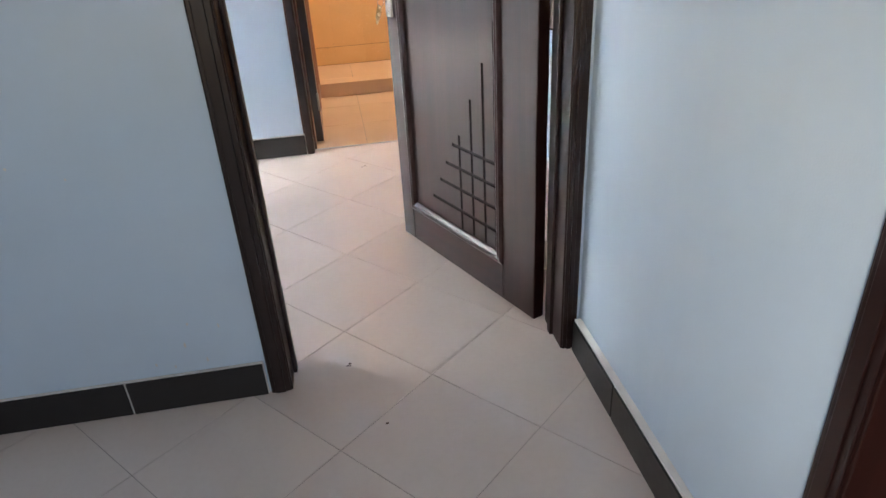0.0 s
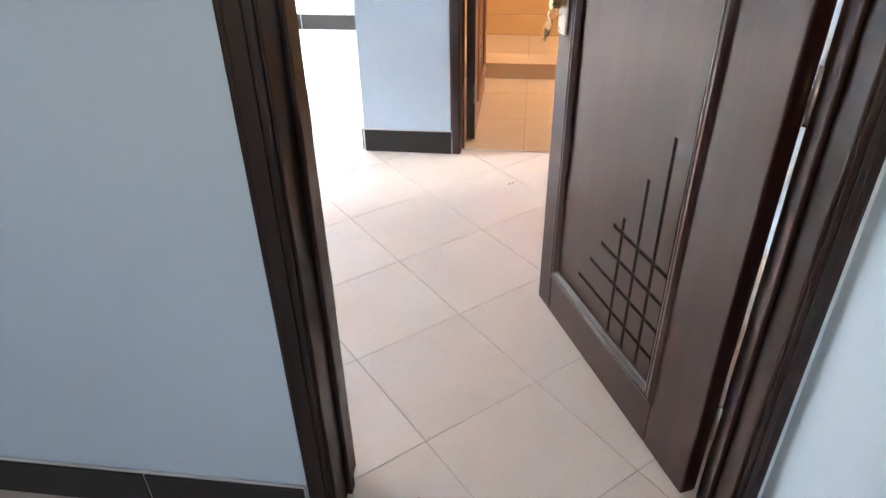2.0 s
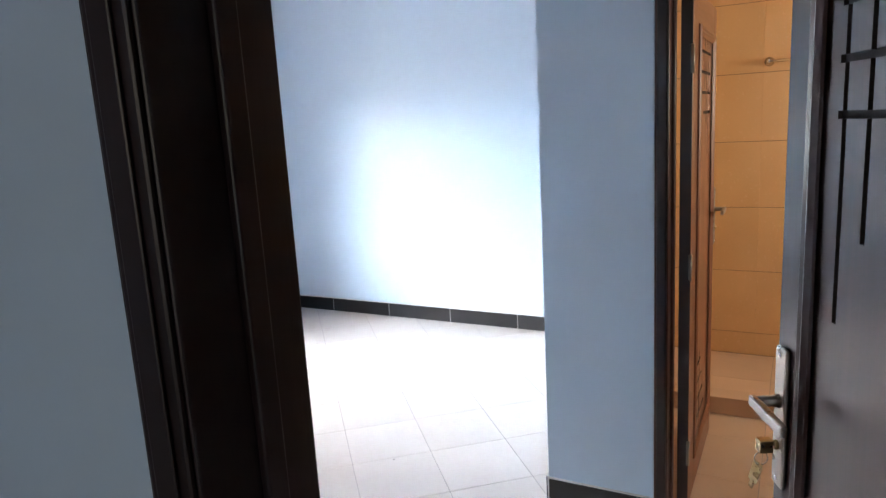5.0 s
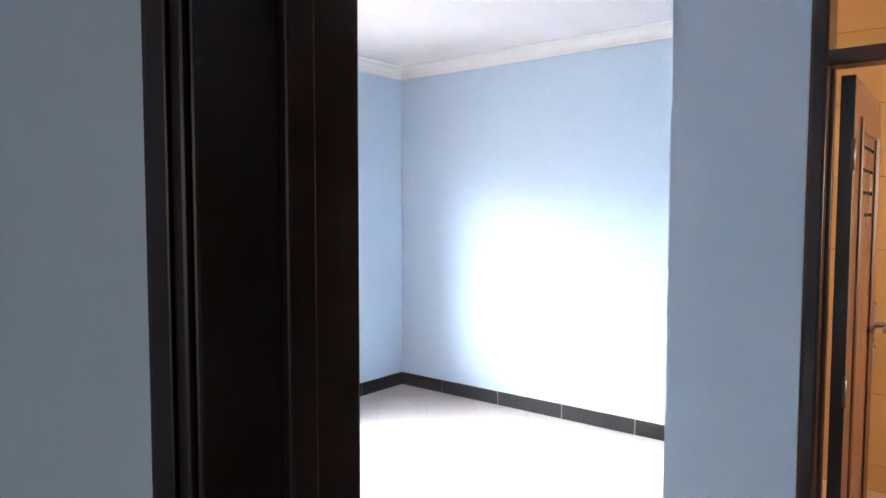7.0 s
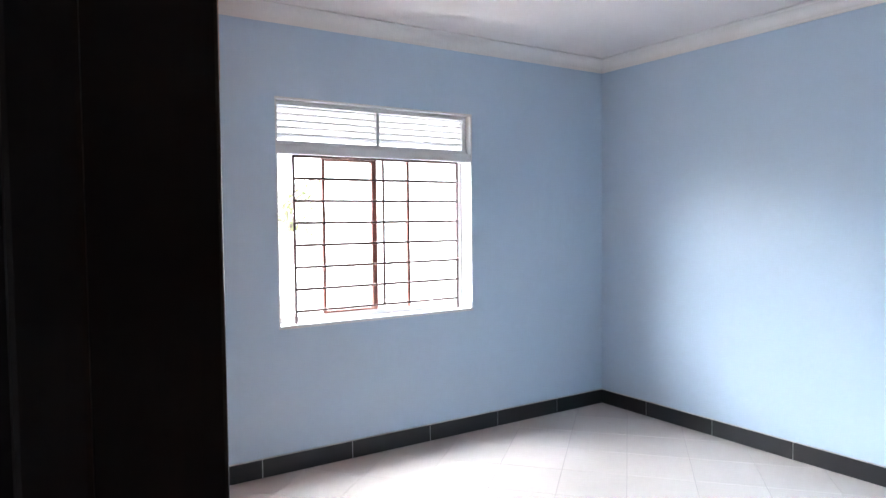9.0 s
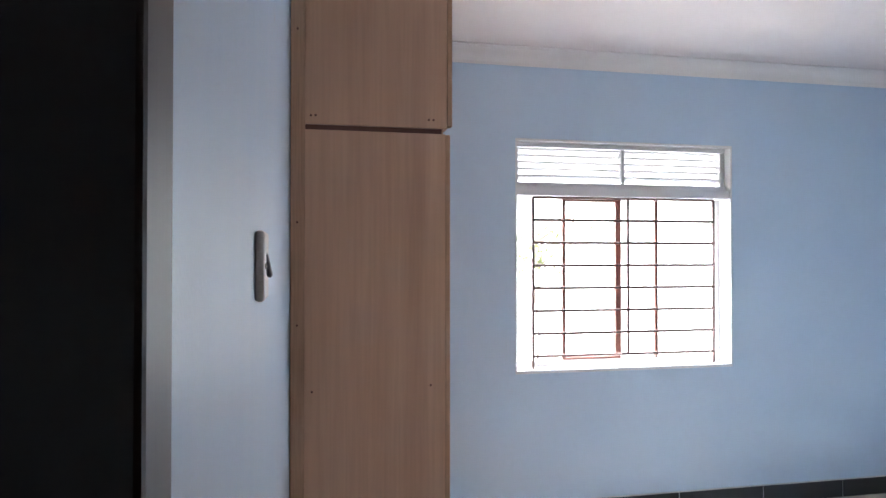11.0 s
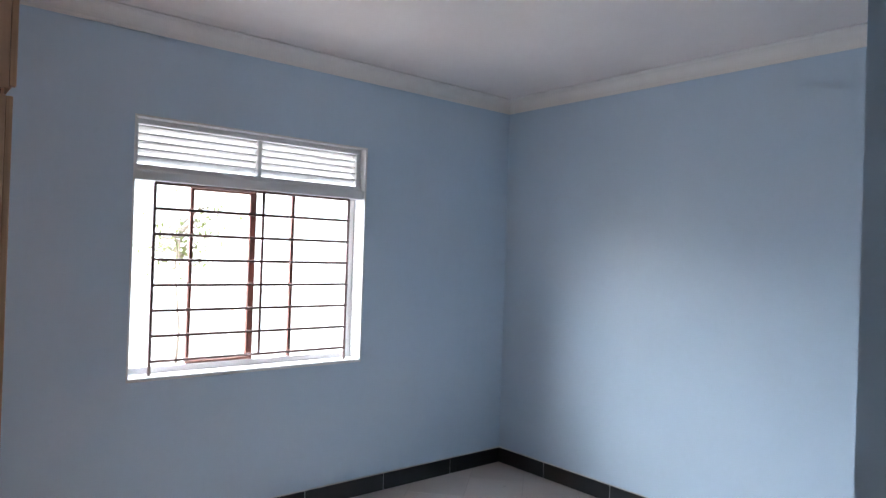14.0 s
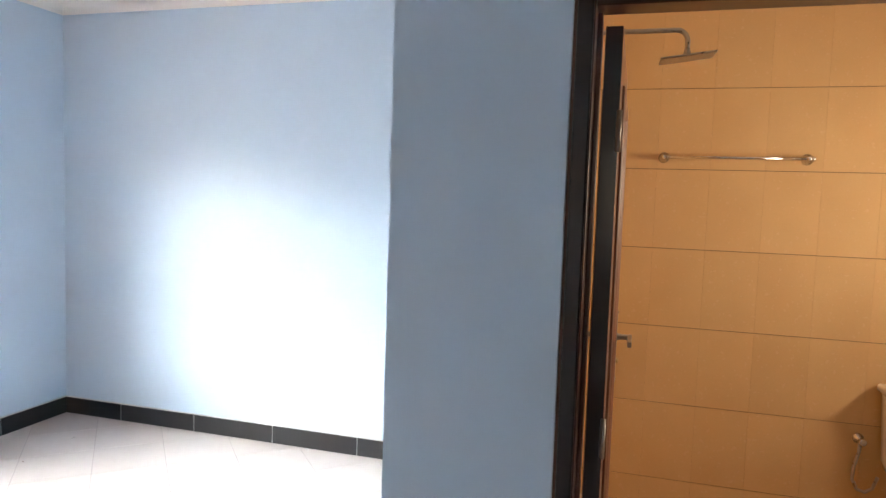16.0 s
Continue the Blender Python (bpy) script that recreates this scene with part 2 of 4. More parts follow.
def box(lo, hi, bevel=0.0, segments=2):
    return add_box(bmesh.new(), lo, hi, bevel, segments)


def rod(points, radius, sides=10, caps=True):
    """A round bar along a polyline."""
    bm = bmesh.new()
    pts = [Vector(p) for p in points]
    rings = []
    ref = Vector((0.31, 0.17, 0.94))
    for i, p in enumerate(pts):
        d = (pts[min(i + 1, len(pts) - 1)] - pts[max(i - 1, 0)]).normalized()
        a = d.cross(ref).normalized()
        b = d.cross(a)
        r = radius[i] if isinstance(radius, (list, tuple)) else radius
        rings.append([bm.verts.new(p + (a * math.cos(2 * math.pi * k / sides) + b * math.sin(2 * math.pi * k / sides)) * r) for k in range(sides)])
    for r0, r1 in zip(rings, rings[1:]):
        for k in range(sides):
            bm.faces.new((r0[k], r0[(k + 1) % sides], r1[(k + 1) % sides], r1[k]))
    if caps:
        bm.faces.new(rings[0][::-1])
        bm.faces.new(rings[-1])
    for f in bm.faces:
        f.smooth = True
    bmesh.ops.recalc_face_normals(bm, faces=bm.faces[:])
    return bm


def lathe(profile, centre, axis="z", sides=28):
    """A turned shape from (radius, height) pairs."""
    bm = bmesh.new()
    rings = []
    for r, h in profile:
        ring = []
        for k in range(sides):
            c, s = r * math.cos(2 * math.pi * k / sides), r * math.sin(2 * math.pi * k / sides)
            p = {"z": (c, s, h), "y": (c, h, s), "x": (h, c, s)}[axis]
            ring.append(bm.verts.new(Vector(centre) + Vector(p)))
        rings.append(ring)
    for a, b in zip(rings, rings[1:]):
        for k in range(sides):
            f = bm.faces.new((a[k], a[(k + 1) % sides], b[(k + 1) % sides], b[k]))
            f.smooth = True
    bm.faces.new(rings[0][::-1])
    bm.faces.new(rings[-1])
    bmesh.ops.recalc_face_normals(bm, faces=bm.faces[:])
    return bm


def mesh_of(name, bm, mat):
    me = bpy.data.meshes.new(name)
    bm.to_mesh(me)
    bm.free()
    me.materials.append(mat)
    return me


def part(name, bm, mat, parent, label=""):
    ob = new(name, mesh_of(name, bm, mat))
    ob.parent = parent
    if label:
        tagged(ob, label)
    return ob


def thing(name, label, category, at=(0, 0, 0), turn=0.0, group=""):
    ob = new(name)
    ob.matrix_world = pose(*at, 0, 0, turn)
    return tagged(ob, label, category, group)


def setting(name, bm, mat, label, category=""):
    return tagged(new(name, mesh_of(name, bm, mat)), label, category or name.split("_")[0], "", "structure")


# ---- plan, in metres ----
X_WIN, Y_FAR = -3.592, 4.205          # bedroom's window wall and far wall
Y_IN = 0.159                        # bedroom face of the entry wall (hall face at 0)
X_COL, Y_BATH = -0.393, 2.040        # corner of the bathroom block
X_HALL = 0.896                      # hall's side wall
X_ROOM = 1.30                       # bedroom's wall behind the open door
Z_CEIL, Z_CORN = 2.816, 2.723
BX0, BX1, BY0, BY1 = X_COL + 0.14, 2.10, Y_BATH + 0.13, 4.145   # bathroom inside
HX0, HY0 = -3.2, -3.3               # far ends of the hall
WY0, WY1, WZ0, WZ1 = 1.440, 2.890, 0.882, 2.293   # bedroom window
DX0, DX1, DZ = 0.0, 0.838, 2.04     # entry door's clear opening
B0, B1, BZ = 0.078, 0.86, 2.015     # bathroom door's clear opening
BTOP = 2.42                         # top of its fanlight


def wall_with_hole(axis, lo, hi, hole=None):
    """A wall block; hole: along0, along1, z0, z1 cut right through it. axis: the way the wall runs."""
    bm = bmesh.new()
    k = 0 if axis == "x" else 1
    if not hole:
        return add_box(bm, lo, hi)
    a0, a1, z0, z1 = hole

    def piece(s0, s1, b0, b1):
        if s1 - s0 > 1e-4 and b1 - b0 > 1e-4:
            l, h = list(lo), list(hi)
            l[k], h[k], l[2], h[2] = s0, s1, b0, b1
            add_box(bm, l, h)
    piece(lo[k], a0, lo[2], hi[2])
    piece(a1, hi[k], lo[2], hi[2])
    piece(a0, a1, lo[2], z0)
    piece(a0, a1, z1, hi[2])
    bmesh.ops.remove_doubles(bm, verts=bm.verts[:], dist=1e-5)
    return bm


ZB = -0.12
setting("wall_entry", wall_with_hole("x", (HX0 - 0.15, 0, ZB), (X_ROOM + 0.15, Y_IN, Z_CEIL), (DX0 - 0.05, DX1 + 0.049, ZB, DZ + 0.05)), BLUE, "pale blue painted wall round the dark entry door")
setting("wall_hall_side", wall_with_hole("y", (X_HALL, HY0 - 0.15, ZB), (X_HALL + 0.15, -0.001, Z_CEIL), (-1.87, -1.01, ZB, 2.09)), BLUE, "pale blue painted hall wall with glossy streaks")
setting("wall_hall_end", wall_with_hole("x", (HX0 - 0.15, HY0 - 0.15, ZB), (X_HALL - 0.001, HY0, Z_CEIL), (-1.3, 0.6, 0.9, 2.2)), BLUE, "pale blue hall wall with a window")
setting("wall_hall_left", wall_with_hole("y", (HX0 - 0.15, HY0 + 0.001, ZB), (HX0, -0.001, Z_CEIL)), BLUE, "pale blue painted hall wall")
setting("wall_window", wall_with_hole("y", (X_WIN - 0.2, Y_IN + 0.001, ZB), (X_WIN, Y_FAR + 0.2, Z_CEIL), (WY0, WY1, WZ0, WZ1)), BLUE, "pale blue bedroom wall with a barred window")
setting("wall_far", wall_with_hole("x", (X_WIN + 0.001, Y_FAR, ZB), (BX1 + 0.15, Y_FAR + 0.2, Z_CEIL)), BLUE, "pale blue bedroom wall catching the window light")
setting("wall_bath_front", wall_with_hole("x", (X_COL, Y_BATH, ZB), (BX1 + 0.15, BY0, Z_CEIL), (B0 - 0.05, B1 + 0.05, ZB, BTOP + 0.05)), BLUE, "blue-grey painted wall beside the bathroom door")
setting("wall_bath_side", wall_with_hole("y", (X_COL, BY0 + 0.001, ZB), (BX0, Y_FAR - 0.001, Z_CEIL)), BLUE, "pale blue painted side of the bathroom block")
setting("wall_bath_end", wall_with_hole("y", (BX1, BY0 + 0.001, ZB), (BX1 + 0.15, Y_FAR - 0.001, Z_CEIL), (2.9, 3.5, 1.4, 2.0)), BATHTILE, "tan bathroom wall with a small high window")
setting("wall_room_side", wall_with_hole("y", (X_ROOM, Y_IN + 0.001, ZB), (X_ROOM + 0.15, Y_BATH - 0.001, Z_CEIL)), BLUE, "pale blue painted wall behind the door")
setting("ceiling", box((HX0 - 0.2, HY0 - 0.2, Z_CEIL + 0.001), (BX1 + 0.2, Y_FAR + 0.25, Z_CEIL + 0.14)), CEIL, "flat white painted ceiling")
setting("ceiling_window_bay", box((X_WIN - 0.25, -0.2, Z_CEIL + 0.001), (HX0 - 0.201, Y_FAR + 0.25, Z_CEIL + 0.14)), CEIL, "flat white painted ceiling")

# ground outside, and bright haze beyond the windows
setting("ground", box((-60, -60, -0.5), (60, 60, -0.32)), SOIL, "bare reddish soil outside the house")
back = bmesh.new()
add_box(back, (-9.6, -12, -0.3), (-9.5, 20, 8))
setting("backdrop", back, GLOW, "white hazy daylight sky beyond the window", "sky")


# ---- cornice ----
def cornice_run(name, a, b, inward):
    """A cove along the ceiling from a to b; inward points into the room."""
    prof = [(0.0, Z_CORN), (0.006, Z_CORN), (0.007, Z_CORN + 0.010)]
    for i in range(9):
        t = math.pi / 2 * i / 8
        prof.append((0.009 + 0.066 * (1 - math.cos(t)), Z_CORN + 0.013 + 0.066 * math.sin(t)))
    prof += [(0.078, Z_CORN + 0.083), (0.092, Z_CORN + 0.085), (0.092, Z_CEIL), (0.0, Z_CEIL)]
    bm = bmesh.new()
    rings = []
    for p in (a, b):
        rings.append([bm.verts.new((p[0] + inward[0] * d + (p[2] * d), p[1] + inward[1] * d + (p[3] * d), z)) for d, z in prof])
    n = len(prof)
    for k in range(n):
        bm.faces.new((rings[0][k], rings[0][(k + 1) % n], rings[1][(k + 1) % n], rings[1][k]))
    bmesh.ops.recalc_face_normals(bm, faces=bm.faces[:])
    return setting(name, bm, CORN, "cream moulded plaster cornice under the ceiling", "cornice")


e = 0.002
cornice_run("cornice_window", (X_WIN + e, Y_IN, 0, 1), (X_WIN + e, Y_FAR, 0, -1), (1, 0))
cornice_run("cornice_far", (X_WIN, Y_FAR - e, 1, 0), (X_COL, Y_FAR - e, -1, 0), (0, -1))
cornice_run("cornice_block_side", (X_COL - e, Y_FAR, 0, -1), (X_COL - e, Y_BATH, 0, -1), (-1, 0))
cornice_run("cornice_block_front", (X_COL, Y_BATH - e, -1, 0), (X_ROOM, Y_BATH - e, -1, 0), (0, -1))
cornice_run("cornice_entry", (X_WIN, Y_IN + e, 1, 0), (X_ROOM, Y_IN + e, -1, 0), (0, 1))


# ---- door frames and doors ----
def grooved(w, h, depth, grooves, thick):
    """A board in the plane y = 0 that faces -y, with narrow slots cut into its face."""
    xs = sorted({0.0, w, *[g[0] for g in grooves], *[g[2] for g in grooves]})
    zs = sorted({0.0, h, *[g[1] for g in grooves], *[g[3] for g in grooves]})
    nx, nz = len(xs) - 1, len(zs) - 1

    def deep(i, j):
        cx, cz = (xs[i] + xs[i + 1]) / 2, (zs[j] + zs[j + 1]) / 2
        return depth if any(g[0] < cx < g[2] and g[1] < cz < g[3] for g in grooves) else 0.0
    level = [[deep(i, j) for j in range(nz)] for i in range(nx)]
    bm = bmesh.new()

    def quad(*p):
        return bm.faces.new([bm.verts.new(q) for q in p])
    # slot floors and sides take the second material, coloured dark as their shade
    for i in range(nx):
        for j in range(nz):
            d = level[i][j]
            inside = d > 0
            x0, x1, z0, z1 = xs[i], xs[i + 1], zs[j], zs[j + 1]
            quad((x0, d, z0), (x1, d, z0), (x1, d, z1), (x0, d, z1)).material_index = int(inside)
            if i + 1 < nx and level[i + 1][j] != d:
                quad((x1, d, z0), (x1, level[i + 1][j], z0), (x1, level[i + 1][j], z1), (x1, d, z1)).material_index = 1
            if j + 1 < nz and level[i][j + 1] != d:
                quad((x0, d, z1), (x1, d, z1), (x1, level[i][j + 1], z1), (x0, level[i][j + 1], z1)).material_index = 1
    quad((0, thick, 0), (0, thick, h), (w, thick, h), (w, thick, 0))
    bmesh.ops.remove_doubles(bm, verts=bm.verts[:], dist=1e-5)
    bmesh.ops.recalc_face_normals(bm, faces=bm.faces[:])
    return bm


def moulding(x0, x1, z0, z1, y, out, width=0.028):
    """A mitred bead round a door panel, proud of the face at y by out (negative y side when out < 0)."""
    bm = bmesh.new()
    prof = [(0, 0), (0.002, out * 0.6), (width * 0.28, out), (width * 0.5, out * 0.75), (width * 0.62, out * 0.9), (width * 0.9, out * 0.25), (width, -out * 0.15)]
    rings = []
    for sx, sz, cx, cz in ((1, 1, x0, z0), (-1, 1, x1, z0), (-1, -1, x1, z1), (1, -1, x0, z1)):
        rings.append([bm.verts.new((cx + sx * d, y + o, cz + sz * d)) for d, o in prof])
    for k in range(4):
        a, b = rings[k], rings[(k + 1) % 4]
        for i in range(len(prof) - 1):
            bm.faces.new((a[i], b[i], b[i + 1], a[i + 1]))
    bmesh.ops.recalc_face_normals(bm, faces=bm.faces[:])
    return bm


def slots(foot):
    """Slots of the crossed pattern, low by the hinges and high by the lock, from the hinge and from the panel's foot."""
    g = []
    s = 0.012
    for x, top in ((0.200, 0.95), (0.262, 0.82), (0.332, 0.69), (0.404, 0.55)):
        g.append((x, 0.19, x + s, top))
    for z, reach in ((0.255, 0.60), (0.34, 0.545), (0.42, 0.50), (0.50, 0.455)):
        g.append((0.185, z, reach, z + s))
    for x, low in ((0.655, 1.25), (0.590, 1.385), (0.522, 1.52), (0.452, 1.66)):
        g.append((x, low, x + s, 1.86))
    for z, reach in ((1.80, 0.27), (1.72, 0.325), (1.64, 0.37), (1.56, 0.415)):
        g.append((reach, z, 0.68, z + s))
    return [(a, c - foot, b, d - foot) for a, c, b, d in g]


def door_leaf(name, width, height, hinge, turn, wood, wood_x, label, handle_z, with_key, hung_far=False, dark_edge=False):
    """A panelled leaf hung at hinge; it reaches along -x from there when turn is 0."""
    root = thing(name, label, "door", hinge, turn)
    t = 0.042
    root.matrix_world = root.matrix_world @ Matrix.Translation((0, -t if hung_far else 0, 0))
    k = width / 0.835
    sh, sl, top, bot = 0.165 * k, 0.084 * k, 0.12, 0.155
    z0 = 0.012
    part("hinge_stile", box((-sh, 0, z0), (0, t, height), 0.004), wood, root)
    part("lock_stile", box((-width, 0, z0), (-width + sl, t, height), 0.004), wood, root)
    part("bottom_rail", box((-width + sl + 0.0005, 0.0005, z0), (-sh - 0.0005, t - 0.0005, bot), 0.003), wood_x, root)
    # a thin strip over the hinge edge, darker than the rest of the leaf
    if dark_edge:
        part("hinge_edge", box((0.0003, 0.001, z0 + 0.001), (0.0025, t - 0.001, height - 0.001)), DARKWOOD, root, "thin dark strip on the hinge edge")
    part("top_rail", box((-width + sl + 0.0005, 0.0005, height - top), (-sh - 0.0005, t - 0.0005, height), 0.003), wood_x, root)
    pw, ph = width - sh - sl, height - top - bot
    for side in (0, 1):
        cuts = [(a - sh, c, d - sh, f) for a, c, d, f in ((u * k, v, w * k, x) for u, v, w, x in slots(bot))]
        cuts = [(max(a, 0.004), c, min(d, pw - 0.004), min(f, ph - 0.02)) for a, c, d, f in cuts if d > 0.01]
        if side == 0:
            cuts = [(pw - d, c, pw - a, f) for a, c, d, f in cuts]
        bm = grooved(pw, ph, 0.007, cuts, 0.012)
        if side == 0:
            bmesh.ops.transform(bm, matrix=Matrix.Translation((-width + sl, 0.007, bot)), verts=bm.verts[:])
        else:
            bmesh.ops.transform(bm, matrix=pose(-sh, t - 0.007, bot, 0, 0, 180), verts=bm.verts[:])
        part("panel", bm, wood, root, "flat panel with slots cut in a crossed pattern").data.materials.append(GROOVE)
    part("moulding", moulding(-width + sl - 0.004, -sh + 0.004, bot - 0.004, height - top + 0.004, 0.0, -0.010, 0.040), wood, root)
    part("moulding", moulding(-width + sl - 0.004, -sh + 0.004, bot - 0.004, height - top + 0.004, t, 0.010, 0.040), wood, root)
    hx = -width + 0.034
    for side, y, s in ((0, 0.0, -1), (1, t, 1)):
        lo, hi = sorted((y + s * 0.001, y + s * 0.010))
        plate = part("handle_plate", box((hx - 0.022, lo, handle_z - 0.165), (hx + 0.022, hi, handle_z + 0.10), 0.004), NICKEL, root, "long worn nickel handle plate")
        lever = rod([(hx, y + s * 0.008, handle_z), (hx, y + s * 0.020, handle_z), (hx, y + s * 0.050, handle_z)], [0.014, 0.010, 0.010], 14)
        g0, g1 = sorted((y + s * 0.046, y + s * 0.060))
        add_box(lever, (hx - 0.011, g0, handle_z - 0.011), (hx + 0.125, g1, handle_z + 0.010), 0.004)
        part("lever", lever, NICKEL, plate)
        for dz in (-0.150, 0.086):
            part("screw", lathe([(0.005, 0.0), (0.005, s * 0.002), (0.003, s * 0.003)], (hx, y + s * 0.010, handle_z + dz), "y", 10), CHROME, plate)
        part("keyhole_cylinder", lathe([(0.009, 0.0), (0.009, s * 0.006), (0.007, s * 0.008)], (hx, y + s * 0.010, handle_z - 0.085), "y", 14), BRASS, plate)
        if with_key and side == 0:
            ky = y + s * 0.018
            part("key", box((hx - 0.011, ky - 0.026, handle_z - 0.097), (hx + 0.011, ky - 0.002, handle_z - 0.074), 0.0012), BRASS, plate, "brass key left in the lock")
            ring = [(hx + 0.001, ky - 0.020 + 0.012 * math.sin(a), handle_z - 0.100 + 0.013 * math.cos(a) - 0.011) for a in [i * math.pi / 9 for i in range(19)]]
            part("key_ring", rod(ring, 0.001, 6, False), CHROME, plate)
            spare = box((-0.010, -0.001, -0.058), (0.010, 0.001, 0.0), 0.0008)
            add_box(spare, (-0.004, -0.0012, -0.078), (0.005, 0.0012, -0.050))
            bmesh.ops.transform(spare, matrix=pose(hx, ky - 0.024, handle_z - 0.120, 14, 24, 30), verts=spare.verts[:])
            part("spare_key", spare, BRASS, plate, "spare key hanging from the ring")
    part("latch_plate", box((-width - 0.0015, 0.008, handle_z - 0.11), (-width + 0.001, t - 0.008, handle_z + 0.05), 0.0005), NICKEL, root)
    for z in (0.25, 1.0, height - 0.25):
        part("hinge", rod([(0.008, t * 0.5 + 0.021, z - 0.05), (0.008, t * 0.5 + 0.021, z + 0.05)], 0.007), NICKEL, root)
    return root


def door_frame(name, x0, x1, y0, y1, head, wood, wood_x, label, stop_y, fanlight=None, matrix=None, edge=0.062, faces=2, trim=None, ridge=True):
    """Posts and head of a door lining in a wall that runs along x, with architraves on both faces."""
    root = thing(name, label, "door frame")
    tag = tagged(root, kind="structure")
    top = fanlight or head
    for side, a, b in (("left", x0 - 0.048, x0), ("right", x1, x1 + 0.047)):
        part("post", box((a, y0, -0.02), (b, y1, top + 0.048), 0.003), wood, tag)
        w0, w1 = (x0 - edge, x0 - 0.004) if side == "left" else (x1 + 0.004, x1 + (edge if name != "door_frame_entry" else 0.047))
        for yy, s in ((y0, -1), (y1, 1))[:faces]:
            lo, hi = sorted((yy + s * 0.0008, yy + s * 0.006))
            bm = box((w0, lo, -0.001), (w1, hi, top + 0.03), 0.004)
            if ridge:
                lo, hi = sorted((yy + s * 0.0066, yy + s * 0.010))
                add_box(bm, (w0 + 0.012, lo, 0.0), (w1 - 0.016, hi, top + 0.02), 0.0025)
            part("architrave", bm, trim or wood, tag)
        s0, s1 = (x0 + 0.0005, x0 + 0.012) if side == "left" else (x1 - 0.012, x1 - 0.0005)
        part("door_stop", box((s0, stop_y, 0.001), (s1, stop_y + 0.03, head - 0.001), 0.003), wood, tag)
    part("head", box((x0 + 0.0006, y0 + 0.001, head), (x1 - 0.0006, y0 + 0.085 if fanlight else y1 - 0.001, head + 0.048), 0.003), wood_x, tag)
    if fanlight:
        part("head", box((x0 + 0.0006, y0 + 0.001, fanlight), (x1 - 0.0006, y1 - 0.001, fanlight + 0.047), 0.003), wood_x, tag)
    for yy, s in ((y0, -1), (y1, 1))[:faces]:
        lo, hi = sorted((yy + s * 0.0009, yy + s * 0.0065))
        part("architrave", box((x0 - edge + 0.001, lo, top + 0.0305), (x1 + edge - 0.016, hi, top + 0.085), 0.004), trim or wood_x, tag)
    if matrix:
        root.matrix_world = matrix
    return root


door_frame("door_frame_entry", DX0, DX1, -0.004, Y_IN + 0.002, DZ, JAMBWOOD, DARKWOOD_X, "dark mahogany door frame with chipped paint at its foot", 0.07, faces=1)
door_leaf("bedroom_door", 0.835, 2.005, (DX1 - 0.003, Y_IN + 0.008, 0.0), -DOOR_OPEN, DARKWOOD, DARKWOOD_X, "dark mahogany panelled door standing half open, key in its lock", 1.062, True, hung_far=True)
door_frame("door_frame_bath", B0, B1, Y_BATH - 0.004, BY0 + 0.004, BZ, FRAMEWOOD, FRAMEWOOD_X, "reddish brown bathroom door frame with an open fanlight above", Y_BATH + 0.05, BTOP, None, 0.040, trim=DARKWOOD, ridge=False)
# the bathroom leaf is hung on the other side, so it is turned round
door_leaf("bathroom_door", 0.745, 2.009, (B0 + 0.013, BY0 + 0.024, 0.0), -90 + BATH_OPEN, BATHWOOD, BATHWOOD_X, "brown panelled bathroom door standing wide open", 1.122, False, dark_edge=True)
# closed door in the hall's side wall
door_frame("door_frame_hall", 0.0, 0.76, -0.004, 0.154, DZ, DARKWOOD, DARKWOOD_X, "dark mahogany door frame in the hall", 0.07, None, Matrix.Translation((X_HALL, -1.06, 0)) @ pose(0, 0, 0, 0, 0, -90))
door_leaf("hall_door", 0.75, 2.005, (X_HALL + 0.10, -1.815, 0.0), -90, DARKWOOD, DARKWOOD_X, "closed dark mahogany door in the hall", 1.03, False)


# worn foot of the entry frame: bare wood where the paint has rubbed off
frame_entry = bpy.data.objects["door_frame_entry"]
BAREWOOD = wooden("bare_worn_wood", (0.10, 0.055, 0.04), (0.21, 0.125, 0.095), 0.75, coat=0.0, fineness=2.0)


def ragged(points, depth, mat, label):
    """A thin flake with an uneven outline, lying on the post's inner face."""
    bm = bmesh.new()
    f0 = [bm.verts.new((0.0002, y, z)) for y, z in points]
    f1 = [bm.verts.new((depth, y, z)) for y, z in points]
    bm.faces.new(f1)
    for k in range(len(points)):
        bm.faces.new((f0[k], f0[(k + 1) % len(points)], f1[(k + 1) % len(points)], f1[k]))
    bmesh.ops.recalc_face_normals(bm, faces=bm.faces[:])
    part("worn_patch", bm, mat, frame_entry, label)


ragged([(0.104, 0.02), (0.155, 0.015), (0.157, 0.13), (0.150, 0.21), (0.143, 0.235), (0.132, 0.20), (0.137, 0.15), (0.118, 0.11), (0.112, 0.06)], 0.0008, BAREWOOD, "bare worn wood at the foot of the post")
ragged([(0.006, 0.004), (0.05, 0.002), (0.046, 0.022), (0.028, 0.016), (0.016, 0.030), (0.008, 0.020)], 0.0008, BAREWOOD, "chipped paint at the floor")
ragged([(0.148, 0.52), (0.158, 0.50), (0.159, 0.60), (0.154, 0.63)], 0.0008, BAREWOOD, "small chip on the post's edge")
ragged([(0.151, 0.93), (0.159, 0.91), (0.159, 0.99)], 0.0008, BAREWOOD, "small chip on the post's edge")

